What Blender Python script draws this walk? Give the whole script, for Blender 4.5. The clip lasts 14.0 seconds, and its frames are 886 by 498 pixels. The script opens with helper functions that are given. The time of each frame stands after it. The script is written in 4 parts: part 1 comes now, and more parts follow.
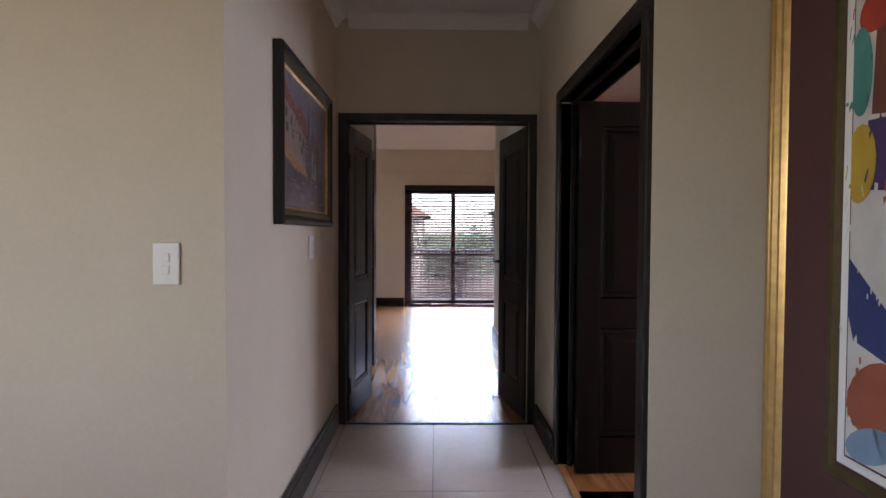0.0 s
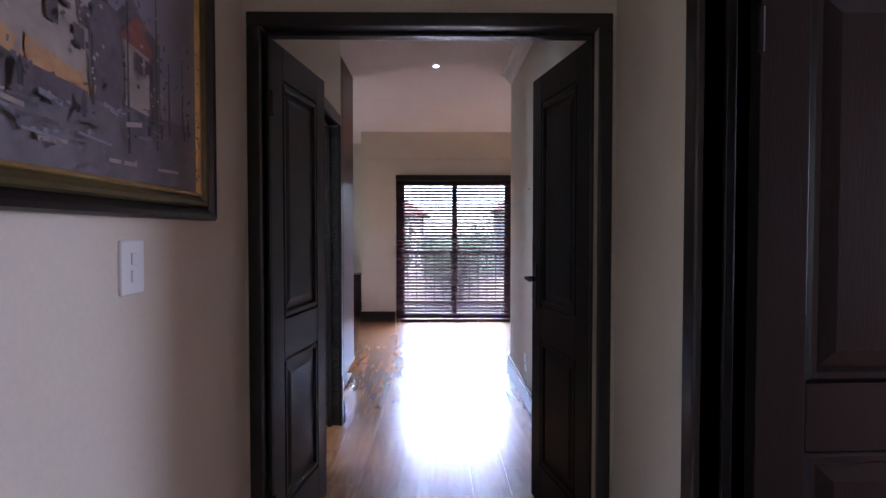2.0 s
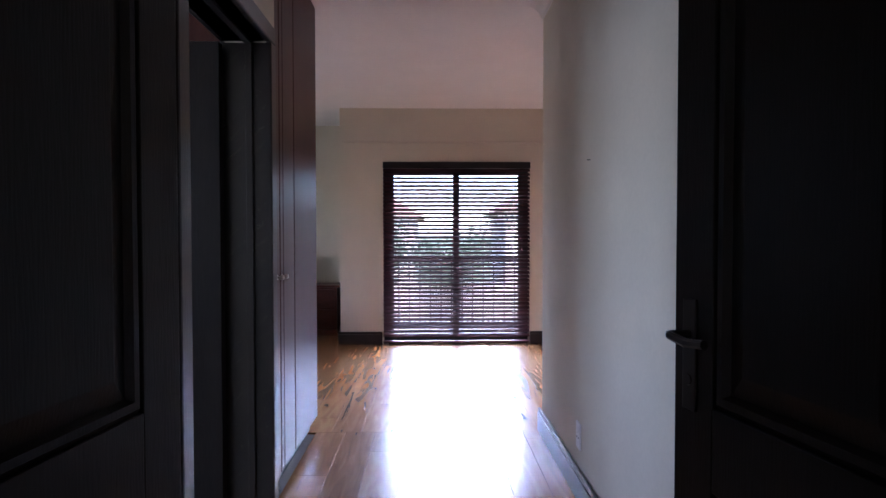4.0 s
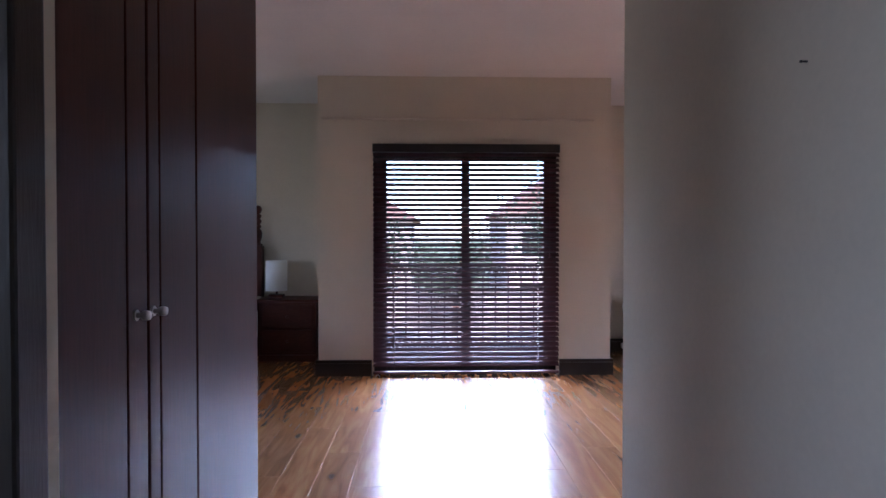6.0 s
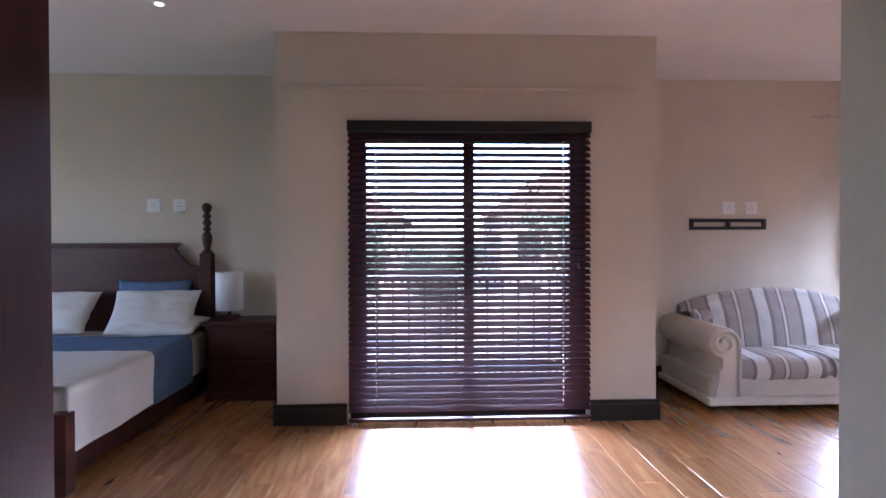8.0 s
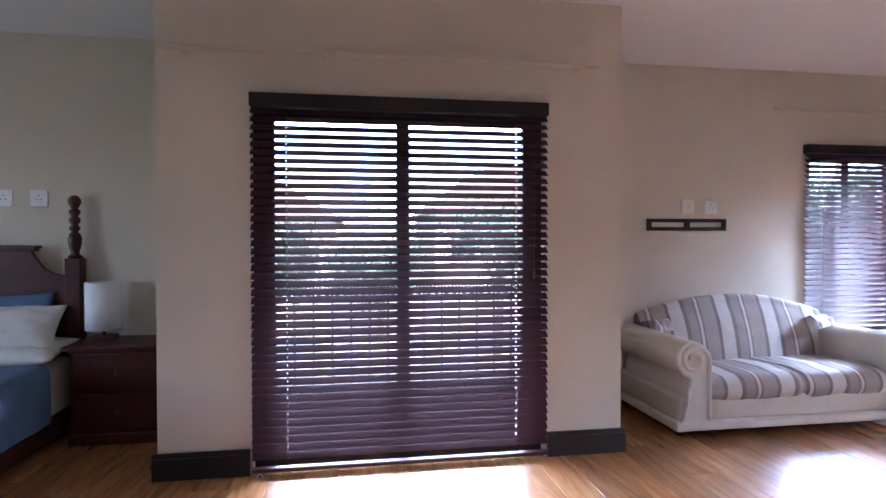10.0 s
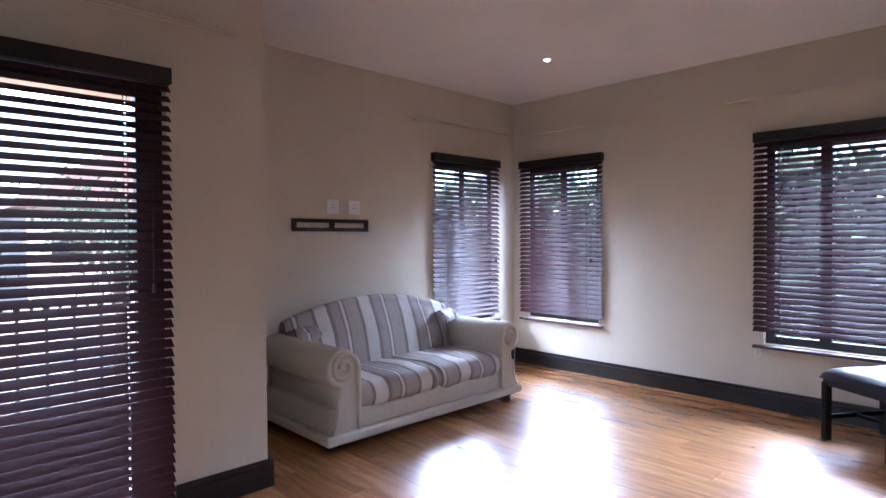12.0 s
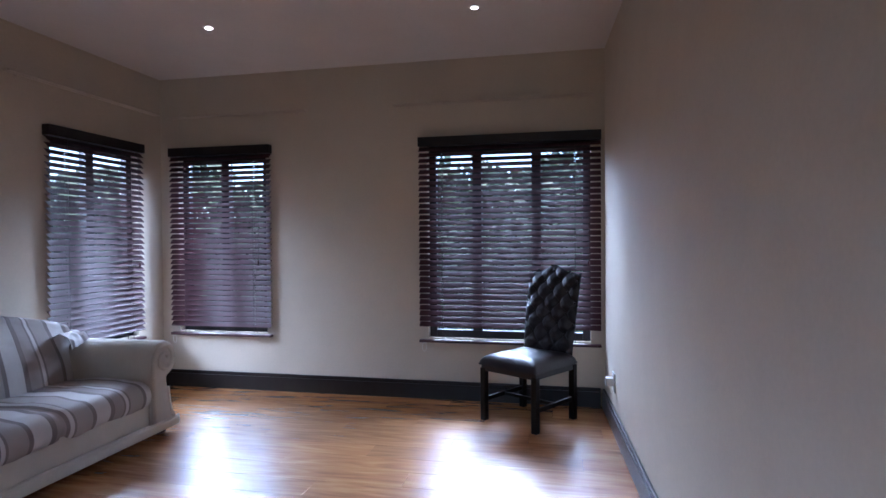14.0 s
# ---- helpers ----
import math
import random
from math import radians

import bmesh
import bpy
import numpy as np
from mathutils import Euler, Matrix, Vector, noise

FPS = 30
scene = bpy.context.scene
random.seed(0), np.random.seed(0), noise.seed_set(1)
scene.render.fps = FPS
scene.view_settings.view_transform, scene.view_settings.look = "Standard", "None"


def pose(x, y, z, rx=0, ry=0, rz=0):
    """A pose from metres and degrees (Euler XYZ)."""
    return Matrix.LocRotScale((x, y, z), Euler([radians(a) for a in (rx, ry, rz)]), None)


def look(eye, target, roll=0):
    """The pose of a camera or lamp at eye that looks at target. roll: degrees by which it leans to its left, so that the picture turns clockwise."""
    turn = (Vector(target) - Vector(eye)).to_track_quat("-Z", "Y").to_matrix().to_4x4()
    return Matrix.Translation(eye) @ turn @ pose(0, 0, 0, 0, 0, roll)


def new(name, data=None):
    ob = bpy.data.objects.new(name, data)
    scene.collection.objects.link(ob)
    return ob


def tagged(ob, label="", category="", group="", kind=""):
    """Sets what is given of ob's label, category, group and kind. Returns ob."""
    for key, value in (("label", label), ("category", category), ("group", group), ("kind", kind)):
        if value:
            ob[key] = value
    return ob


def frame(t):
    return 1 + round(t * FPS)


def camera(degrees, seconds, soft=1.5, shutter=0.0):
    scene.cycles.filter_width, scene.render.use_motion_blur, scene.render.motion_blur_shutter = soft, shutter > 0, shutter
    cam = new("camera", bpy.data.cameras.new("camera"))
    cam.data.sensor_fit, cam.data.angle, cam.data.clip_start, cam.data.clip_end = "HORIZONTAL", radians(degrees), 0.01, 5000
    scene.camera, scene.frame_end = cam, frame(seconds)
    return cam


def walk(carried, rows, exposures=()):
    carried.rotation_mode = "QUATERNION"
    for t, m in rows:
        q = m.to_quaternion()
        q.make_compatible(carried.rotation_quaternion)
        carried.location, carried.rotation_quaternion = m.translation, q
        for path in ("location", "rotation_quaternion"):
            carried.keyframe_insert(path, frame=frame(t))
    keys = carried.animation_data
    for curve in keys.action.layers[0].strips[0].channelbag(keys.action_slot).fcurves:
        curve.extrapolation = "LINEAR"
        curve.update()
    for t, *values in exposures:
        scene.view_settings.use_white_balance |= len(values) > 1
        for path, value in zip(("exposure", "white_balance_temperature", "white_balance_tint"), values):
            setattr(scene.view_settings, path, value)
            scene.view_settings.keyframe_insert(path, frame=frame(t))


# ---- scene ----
cam = camera(75.0, 14.0)
PATH = [
    (0, (-0.108, 1.309, 1.315), (-0.083, 3.308, 1.257), 0.3),
    (0.5, (-0.097, 1.757, 1.327), (-0.073, 3.756, 1.265), -0.0),
    (1, (-0.108, 2.21, 1.308), (-0.084, 4.209, 1.251), -0.1),
    (1.5, (-0.103, 2.649, 1.303), (-0.077, 4.647, 1.243), -0.0),
    (2, (-0.078, 3.09, 1.311), (-0.053, 5.089, 1.253), -0.0),
    (2.5, (-0.097, 3.527, 1.306), (-0.065, 5.526, 1.25), -0.1),
    (3, (-0.106, 3.945, 1.305), (-0.066, 5.944, 1.247), -0.1),
    (5.5, (-0.13, 5.853, 1.255), (-0.08, 7.852, 1.226), -0.0),
    (6, (-0.171, 6.193, 1.257), (-0.112, 8.192, 1.227), -0.0),
    (6.5, (-0.175, 6.531, 1.257), (-0.108, 8.53, 1.238), -0.0),
    (7, (-0.193, 6.843, 1.261), (-0.114, 8.841, 1.241), -0.1),
    (9.3, (-0.136, 8.012, 1.341), (-0.026, 10.009, 1.302), -0.1),
    (9.5, (-0.135, 8.063, 1.343), (0.018, 10.057, 1.302), -0.1),
    (10, (-0.116, 8.176, 1.328), (0.204, 10.15, 1.294), -0.1),
    (10.5, (-0.059, 8.296, 1.333), (0.501, 10.216, 1.298), -0.2),
    (11, (0.015, 8.4, 1.329), (0.868, 10.208, 1.296), -0.2),
    (11.5, (0.068, 8.503, 1.334), (1.201, 10.151, 1.297), -0.3),
    (12, (0.088, 8.648, 1.338), (1.475, 10.088, 1.3), -0.3),
    (12.5, (0.111, 8.777, 1.331), (1.718, 9.967, 1.294), -0.3),
    (13, (0.142, 8.873, 1.315), (1.913, 9.802, 1.278), -0.4),
    (13.5, (0.254, 8.968, 1.314), (2.138, 9.639, 1.281), -0.4),
    (14, (0.378, 9.048, 1.309), (2.335, 9.461, 1.276), -0.4),
]
walk(cam, [(t, look(eye, target, roll)) for t, eye, target, roll in PATH],
     [(0, 3.2, 6000, 20), (1.0, 3.35, 5500, 22), (3, 3.65, 5250, 23), (5.5, 3.05, 5150, 24), (6.5, 2.9, 5220, 24), (7, 3.3, 5230, 24), (9.5, 3.6, 5100, 22), (10.5, 3.45, 5080, 20), (12, 2.95, 5170, 18), (13, 2.75, 5130, 17), (14, 2.05, 5030, 17)])

# ---- world and large lights ----
world = bpy.data.worlds.new("world")
scene.world = world
world.use_nodes = True
wn = world.node_tree.nodes
sky = wn.new("ShaderNodeTexSky")
sky.sky_type = "NISHITA"
sky.sun_disc = False
sky.sun_elevation = radians(50)
sky.sun_rotation = radians(182)
wn["Background"].inputs["Strength"].default_value = 0.15
world.node_tree.links.new(sky.outputs[0], wn["Background"].inputs[0])
sun = new("sun", bpy.data.lights.new("sun", "SUN"))
sun.data.energy = 3.2
sun.data.angle = radians(0.6)
sun.data.color = (1, 0.95, 0.88)
sun.matrix_world = look((0, 0, 30), (0.8, 22, 4))


def area(name, eye, target, w, h, watts, colour):
    lamp = new(name, bpy.data.lights.new(name, "AREA"))
    lamp.data.shape, lamp.data.size, lamp.data.size_y = "RECTANGLE", w, h
    lamp.data.energy, lamp.data.color = watts, colour
    lamp.matrix_world = look(eye, target)
    return lamp


# lamps in place of skylight: outside the blinds, or in unseen side openings
area("sky_balcony", (0.2, 16.6, 3.9), (0.2, 11.0, 0.6), 6.0, 2.0, 470, (0.80, 0.89, 1.0))
area("sky_bay_east", (8.6, 9.6, 3.6), (4.0, 9.6, 0.9), 3.4, 1.6, 290, (0.78, 0.88, 1.0))
area("sky_bay_corner", (7.5, 15.3, 3.6), (4.4, 12.1, 0.9), 3.4, 1.6, 290, (0.80, 0.89, 1.0))
area("sky_bed_west", (-5.02, 9.5, 1.35), (0.0, 10.3, 1.2), 1.3, 1.5, 0.2, (0.86, 0.92, 1.0))
area("sky_bed_corner", (-5.02, 12.0, 1.35), (0.0, 11.0, 1.2), 0.8, 1.5, 0.25, (0.86, 0.92, 1.0))
# warm fill added for the lobby, in an assumed opening out of view
area("fill_lobby", (-3.02, 0.6, 1.5), (0.5, 2.2, 1.3), 1.9, 1.2, 2.6, (1.0, 0.88, 0.68))
area("sky_side_room", (4.04, 4.5, 1.5), (0.0, 4.2, 1.3), 1.5, 1.2, 8.5, (0.88, 0.91, 1.0))
area("sky_bath", (-2.98, 6.2, 1.5), (0.6, 6.75, 1.1), 1.1, 1.0, 2.7, (0.80, 0.90, 1.0))
# bluish fill added inside the shower room, which has no opening here
area("fill_shower", (3.9, 7.6, 2.0), (2.4, 6.4, 1.0), 0.8, 0.8, 5, (0.80, 0.90, 1.0))


# ---- materials ----
def material(name, colour, rough=0.5, metal=0.0, grain=0.0, scale=20.0, bump=0.0, spec=0.5, second=None, stretch=(1, 1, 1)):
    m = bpy.data.materials.new(name)
    m.use_nodes = True
    n, l = m.node_tree.nodes, m.node_tree.links
    b = n["Principled BSDF"]
    b.inputs["Base Color"].default_value = (*colour, 1)
    b.inputs["Roughness"].default_value = rough
    b.inputs["Metallic"].default_value = metal
    b.inputs["Specular IOR Level"].default_value = spec
    if grain or bump:
        co = n.new("ShaderNodeTexCoord")
        mp = n.new("ShaderNodeMapping")
        mp.inputs["Scale"].default_value = stretch
        l.new(co.outputs["Object"], mp.inputs[0])
        fine = n.new("ShaderNodeTexNoise")
        fine.inputs["Scale"].default_value = scale
        fine.inputs["Detail"].default_value = 6
        l.new(mp.outputs[0], fine.inputs["Vector"])
        wide = n.new("ShaderNodeTexNoise")
        wide.inputs["Scale"].default_value = scale / 14
        wide.inputs["Detail"].default_value = 3
        l.new(mp.outputs[0], wide.inputs["Vector"])
        both = n.new("ShaderNodeMix")
        both.data_type = "FLOAT"
        both.inputs[0].default_value = 0.5
        l.new(fine.outputs[0], both.inputs[2])
        l.new(wide.outputs[0], both.inputs[3])
        if grain:
            ramp = n.new("ShaderNodeValToRGB")
            dark = second or tuple(c * (1 - grain) for c in colour)
            light = colour if second else tuple(min(1, c * (1 + grain)) for c in colour)
            ramp.color_ramp.elements[0].color = (*dark, 1)
            ramp.color_ramp.elements[1].color = (*light, 1)
            ramp.color_ramp.elements[0].position, ramp.color_ramp.elements[1].position = 0.32, 0.68
            l.new(both.outputs[0], ramp.inputs[0])
            l.new(ramp.outputs[0], b.inputs["Base Color"])
        if bump:
            bp = n.new("ShaderNodeBump")
            bp.inputs["Strength"].default_value = bump
            bp.inputs["Distance"].default_value = 0.004
            l.new(fine.outputs[0], bp.inputs["Height"])
            l.new(bp.outputs[0], b.inputs["Normal"])
    return m


def wood_floor():
    m = material("laminate planks", (0.42, 0.19, 0.07), 0.26, spec=0.75)
    n, l = m.node_tree.nodes, m.node_tree.links
    b = n["Principled BSDF"]
    co, info = n.new("ShaderNodeTexCoord"), n.new("ShaderNodeObjectInfo")
    shift = n.new("ShaderNodeVectorMath")
    shift.operation = "MULTIPLY_ADD"
    shift.inputs[1].default_value = (17, 31, 9)
    l.new(info.outputs["Random"], shift.inputs[0])
    l.new(co.outputs["Object"], shift.inputs[2])
    mp = n.new("ShaderNodeMapping")
    mp.inputs["Scale"].default_value = (7, 0.8, 1)
    l.new(shift.outputs[0], mp.inputs[0])
    grain = n.new("ShaderNodeTexNoise")
    grain.inputs["Scale"].default_value = 2.2
    grain.inputs["Detail"].default_value = 8
    grain.inputs["Distortion"].default_value = 1.3
    l.new(mp.outputs[0], grain.inputs["Vector"])
    ramp = n.new("ShaderNodeValToRGB")
    e = ramp.color_ramp.elements
    e[0].position, e[0].color = 0.28, (0.25, 0.10, 0.033, 1)
    e[1].position, e[1].color = 0.74, (0.49, 0.245, 0.092, 1)
    mid = e.new(0.47)
    mid.color = (0.36, 0.155, 0.05, 1)
    l.new(grain.outputs[0], ramp.inputs[0])
    knots = n.new("ShaderNodeTexVoronoi")
    knots.inputs["Scale"].default_value = 0.9
    mk = n.new("ShaderNodeMapping")
    mk.inputs["Scale"].default_value = (3.2, 1.3, 1)
    l.new(shift.outputs[0], mk.inputs[0])
    l.new(mk.outputs[0], knots.inputs["Vector"])
    kr = n.new("ShaderNodeMapRange")
    kr.inputs[1].default_value, kr.inputs[2].default_value = 0.02, 0.075
    kr.inputs[3].default_value, kr.inputs[4].default_value = 0.45, 1.0
    l.new(knots.outputs["Distance"], kr.inputs[0])
    tone = n.new("ShaderNodeMapRange")
    tone.inputs[3].default_value, tone.inputs[4].default_value = 0.84, 1.16
    l.new(info.outputs["Random"], tone.inputs[0])
    mul = n.new("ShaderNodeMath")
    mul.operation = "MULTIPLY"
    l.new(kr.outputs[0], mul.inputs[0])
    l.new(tone.outputs[0], mul.inputs[1])
    mix = n.new("ShaderNodeVectorMath")
    mix.operation = "SCALE"
    l.new(ramp.outputs[0], mix.inputs[0])
    l.new(mul.outputs[0], mix.inputs["Scale"])
    l.new(mix.outputs[0], b.inputs["Base Color"])
    b.inputs["Coat Weight"].default_value = 0.6
    b.inputs["Coat Roughness"].default_value = 0.24
    return m


def stripes_cloth():
    """Woven cloth with stripes of several widths across x."""
    m = material("striped cotton", (0.6, 0.57, 0.53), 0.9, spec=0.2)
    n, l = m.node_tree.nodes, m.node_tree.links
    b = n["Principled BSDF"]
    co = n.new("ShaderNodeTexCoord")
    sep = n.new("ShaderNodeSeparateXYZ")
    l.new(co.outputs["Object"], sep.inputs[0])
    frac = n.new("ShaderNodeMath")
    frac.operation = "MULTIPLY"
    frac.inputs[1].default_value = 1 / 0.40
    l.new(sep.outputs[0], frac.inputs[0])
    fr = n.new("ShaderNodeMath")
    fr.operation = "FRACT"
    l.new(frac.outputs[0], fr.inputs[0])
    ramp = n.new("ShaderNodeValToRGB")
    ramp.color_ramp.interpolation = "CONSTANT"
    pale, taupe, grey = (0.66, 0.63, 0.60, 1), (0.39, 0.34, 0.315, 1), (0.27, 0.235, 0.22, 1)
    e = ramp.color_ramp.elements
    e[0].position, e[0].color = 0.0, pale
    e[1].position, e[1].color = 0.26, grey
    for p, c in ((0.34, taupe), (0.52, grey), (0.56, pale), (0.62, grey), (0.66, (0.42, 0.37, 0.34, 1)), (0.93, grey)):
        e.new(p).color = c
    l.new(fr.outputs[0], ramp.inputs[0])
    weave = n.new("ShaderNodeTexNoise")
    weave.inputs["Scale"].default_value = 300
    l.new(co.outputs["Object"], weave.inputs["Vector"])
    folds = n.new("ShaderNodeTexNoise")
    folds.inputs["Scale"].default_value = 9
    l.new(co.outputs["Object"], folds.inputs["Vector"])
    add = n.new("ShaderNodeMath")
    add.operation = "MULTIPLY_ADD"
    add.inputs[1].default_value = 6
    l.new(folds.outputs[0], add.inputs[0])
    l.new(weave.outputs[0], add.inputs[2])
    bp = n.new("ShaderNodeBump")
    bp.inputs["Strength"].default_value, bp.inputs["Distance"].default_value = 0.5, 0.003
    l.new(add.outputs[0], bp.inputs["Height"])
    l.new(bp.outputs[0], b.inputs["Normal"])
    l.new(ramp.outputs[0], b.inputs["Base Color"])
    return m


def glowing(name, colour, strength):
    m = material(name, colour, 0.4)
    b = m.node_tree.nodes["Principled BSDF"]
    b.inputs["Emission Color"].default_value = (*colour, 1)
    b.inputs["Emission Strength"].default_value = strength
    return m


def clear_glass(name, tint, rough=0.0):
    m = material(name, tint, rough)
    b = m.node_tree.nodes["Principled BSDF"]
    b.inputs["Transmission Weight"].default_value = 1
    b.inputs["IOR"].default_value = 1.45
    return m


CREAM = material("cream wall paint", (0.60, 0.53, 0.425), 0.75, grain=0.04, scale=60, bump=0.12, spec=0.3)
TERRA = material("terracotta wall paint", (0.46, 0.27, 0.20), 0.75, grain=0.05, scale=60, bump=0.1, spec=0.3)
WHITE = material("white ceiling paint", (0.76, 0.72, 0.70), 0.8, grain=0.03, scale=40, bump=0.1, spec=0.2)
BLACK = material("black brown stained wood", (0.010, 0.007, 0.007), 0.36, grain=0.35, scale=40, bump=0.15, stretch=(6, 6, 0.5))
DOORWOOD = material("dark stained door wood", (0.008, 0.006, 0.0055), 0.36, spec=0.16, grain=0.4, scale=30, bump=0.15, stretch=(7, 7, 0.5))
MAHOGANY = material("mahogany veneer", (0.042, 0.010, 0.007), 0.36, spec=0.2, grain=0.35, scale=22, bump=0.06, stretch=(5, 5, 0.4))
BEDWOOD = material("dark mahogany", (0.060, 0.016, 0.010), 0.38, spec=0.3, grain=0.4, scale=24, bump=0.08, stretch=(1, 4, 4))
SLAT = material("mahogany slat", (0.050, 0.011, 0.015), 0.45, grain=0.3, scale=30, stretch=(0.6, 6, 6))
TILE = material("cream porcelain tile", (0.58, 0.54, 0.48), 0.22, grain=0.06, scale=14)
GROUT = material("grey grout", (0.28, 0.26, 0.24), 0.9, grain=0.1, scale=80)
PLANK = wood_floor()
PLASTIC = material("white plastic", (0.74, 0.73, 0.72), 0.35, grain=0.02, scale=30)
STEEL = material("brushed steel", (0.55, 0.54, 0.52), 0.28, metal=1.0, grain=0.1, scale=60)
IRON = material("dark bronze handle", (0.03, 0.026, 0.026), 0.35, metal=0.7, grain=0.2, scale=60)
OLIVE = material("dull olive gilding", (0.085, 0.065, 0.025), 0.42, metal=0.4, grain=0.3, scale=30, bump=0.1)
GOLD = material("gilded moulding", (0.52, 0.34, 0.13), 0.33, metal=0.75, grain=0.25, scale=30, bump=0.1)
CALICO = material("cream calico", (0.62, 0.57, 0.49), 0.9, grain=0.05, scale=160, bump=0.35, spec=0.2)
STRIPE = stripes_cloth()
LEATHER = material("dark brown leather", (0.016, 0.011, 0.012), 0.42, spec=0.38, grain=0.25, scale=70, bump=0.18)
LINEN = material("cream linen", (0.66, 0.62, 0.55), 0.9, grain=0.06, scale=12, bump=0.3, spec=0.2)
BLUE = material("blue cotton", (0.10, 0.15, 0.24), 0.85, grain=0.14, scale=16, bump=0.3, spec=0.25)
SHADE = material("white lamp shade", (0.75, 0.73, 0.70), 0.85, grain=0.03, scale=120, bump=0.2)
GLASS = clear_glass("window glass", (1, 1, 1))
SHOWERGLASS = clear_glass("shower glass", (0.93, 0.98, 0.98))
CORD = material("dark cord", (0.06, 0.04, 0.04), 0.8)
RAIL = material("cream painted curtain track", (0.56, 0.49, 0.40), 0.6, grain=0.03, scale=30)
SPOT = glowing("lit lamp lens", (1.0, 0.96, 0.9), 14.0)
MAT = material("maroon mount board", (0.075, 0.028, 0.03), 0.6, grain=0.15, scale=20)
LEAF = material("foliage", (0.052, 0.07, 0.034), 0.6, grain=0.5, scale=3)
BARK = material("bark", (0.10, 0.075, 0.055), 0.9, grain=0.3, scale=12, bump=0.5)
RENDERWALL = material("plastered house wall", (0.42, 0.34, 0.29), 0.85, grain=0.1, scale=6)
ROOFTILE = material("roof tile", (0.16, 0.085, 0.065), 0.8, grain=0.3, scale=8, bump=0.4)
GRASS = material("grass and earth", (0.09, 0.10, 0.045), 0.95, grain=0.4, scale=1.5)
# near-black base colour stands in for the shade on the balcony floor
CONCRETE = material("shade-darkened balcony floor", (0.045, 0.04, 0.04), 0.8, grain=0.12, scale=12)


# ---- building tools ----
def empty(name, x=0, y=0, z=0, rz=0):
    ob = new(name)
    ob.matrix_world = pose(x, y, z, 0, 0, rz)
    return ob


def mesh_of(name, bm, mats, smooth=False):
    me = bpy.data.meshes.new(name)
    bmesh.ops.recalc_face_normals(bm, faces=bm.faces[:])
    if smooth:
        for f in bm.faces:
            f.smooth = True
    bm.to_mesh(me)
    bm.free()
    for m in mats if isinstance(mats, (list, tuple)) else [mats]:
        me.materials.append(m)
    return me


def part(name, bm, mat, parent=None, label="", smooth=False, at=None):
    ob = new(name, bm if isinstance(bm, bpy.types.Mesh) else mesh_of(name, bm, mat, smooth))
    ob.parent = parent
    if at is not None:
        ob.matrix_basis = at if isinstance(at, Matrix) else Matrix.Translation(at)
    return tagged(ob, label)


def structure(name, bm, mat, label, category):
    return tagged(part(name, bm, mat), label, category, kind="structure")


def box(bm, x0, x1, y0, y1, z0, z1, bevel=0.0, m=None, index=0):
    """One box with bounds, its edges bevelled, in a bmesh."""
    t = bmesh.new()
    bmesh.ops.create_cube(t, size=1)
    bmesh.ops.transform(t, matrix=Matrix.Translation(((x0 + x1) / 2, (y0 + y1) / 2, (z0 + z1) / 2)) @ Matrix.Diagonal((x1 - x0, y1 - y0, z1 - z0, 1)), verts=t.verts)
    if bevel:
        bmesh.ops.bevel(t, geom=t.edges[:], offset=bevel, segments=2, affect="EDGES", profile=0.5)
    return merge(bm, t, m, index)


def merge(bm, t, m=None, index=0):
    if m is not None:
        bmesh.ops.transform(t, matrix=m, verts=t.verts)
    for f in t.faces:
        f.material_index = index
    me = bpy.data.meshes.new("temporary")
    t.to_mesh(me)
    t.free()
    bm.from_mesh(me)
    bpy.data.meshes.remove(me)
    return bm


def boxes(*rows, bevel=0.0):
    bm = bmesh.new()
    for r in rows:
        box(bm, *r, bevel=bevel)
    return bm


def lathe(profile, segments=20, m=None, bm=None):
    """A turned body round z from (radius, height) pairs."""
    t = bmesh.new()
    rings = [[t.verts.new((r * math.cos(2 * math.pi * k / segments), r * math.sin(2 * math.pi * k / segments), z)) for k in range(segments)] for r, z in profile]
    for a, b in zip(rings, rings[1:]):
        for k in range(segments):
            t.faces.new((a[k], a[(k + 1) % segments], b[(k + 1) % segments], b[k]))
    t.faces.new(rings[0])
    t.faces.new(rings[-1])
    return merge(bm or bmesh.new(), t, m)


def prism(outline, depth, bevel=0.0, m=None, bm=None):
    """An outline in x and z drawn out along y from 0 to depth."""
    t = bmesh.new()
    face = t.faces.new([t.verts.new((x, 0, z)) for x, z in outline])
    out = bmesh.ops.extrude_face_region(t, geom=[face])
    bmesh.ops.translate(t, vec=(0, depth, 0), verts=[v for v in out["geom"] if isinstance(v, bmesh.types.BMVert)])
    if bevel:
        caps = [e for e in t.edges if abs(e.verts[0].co.y - e.verts[1].co.y) < 1e-6]
        bmesh.ops.bevel(t, geom=caps, offset=bevel, segments=3, affect="EDGES", profile=0.5)
    return merge(bm or bmesh.new(), t, m)


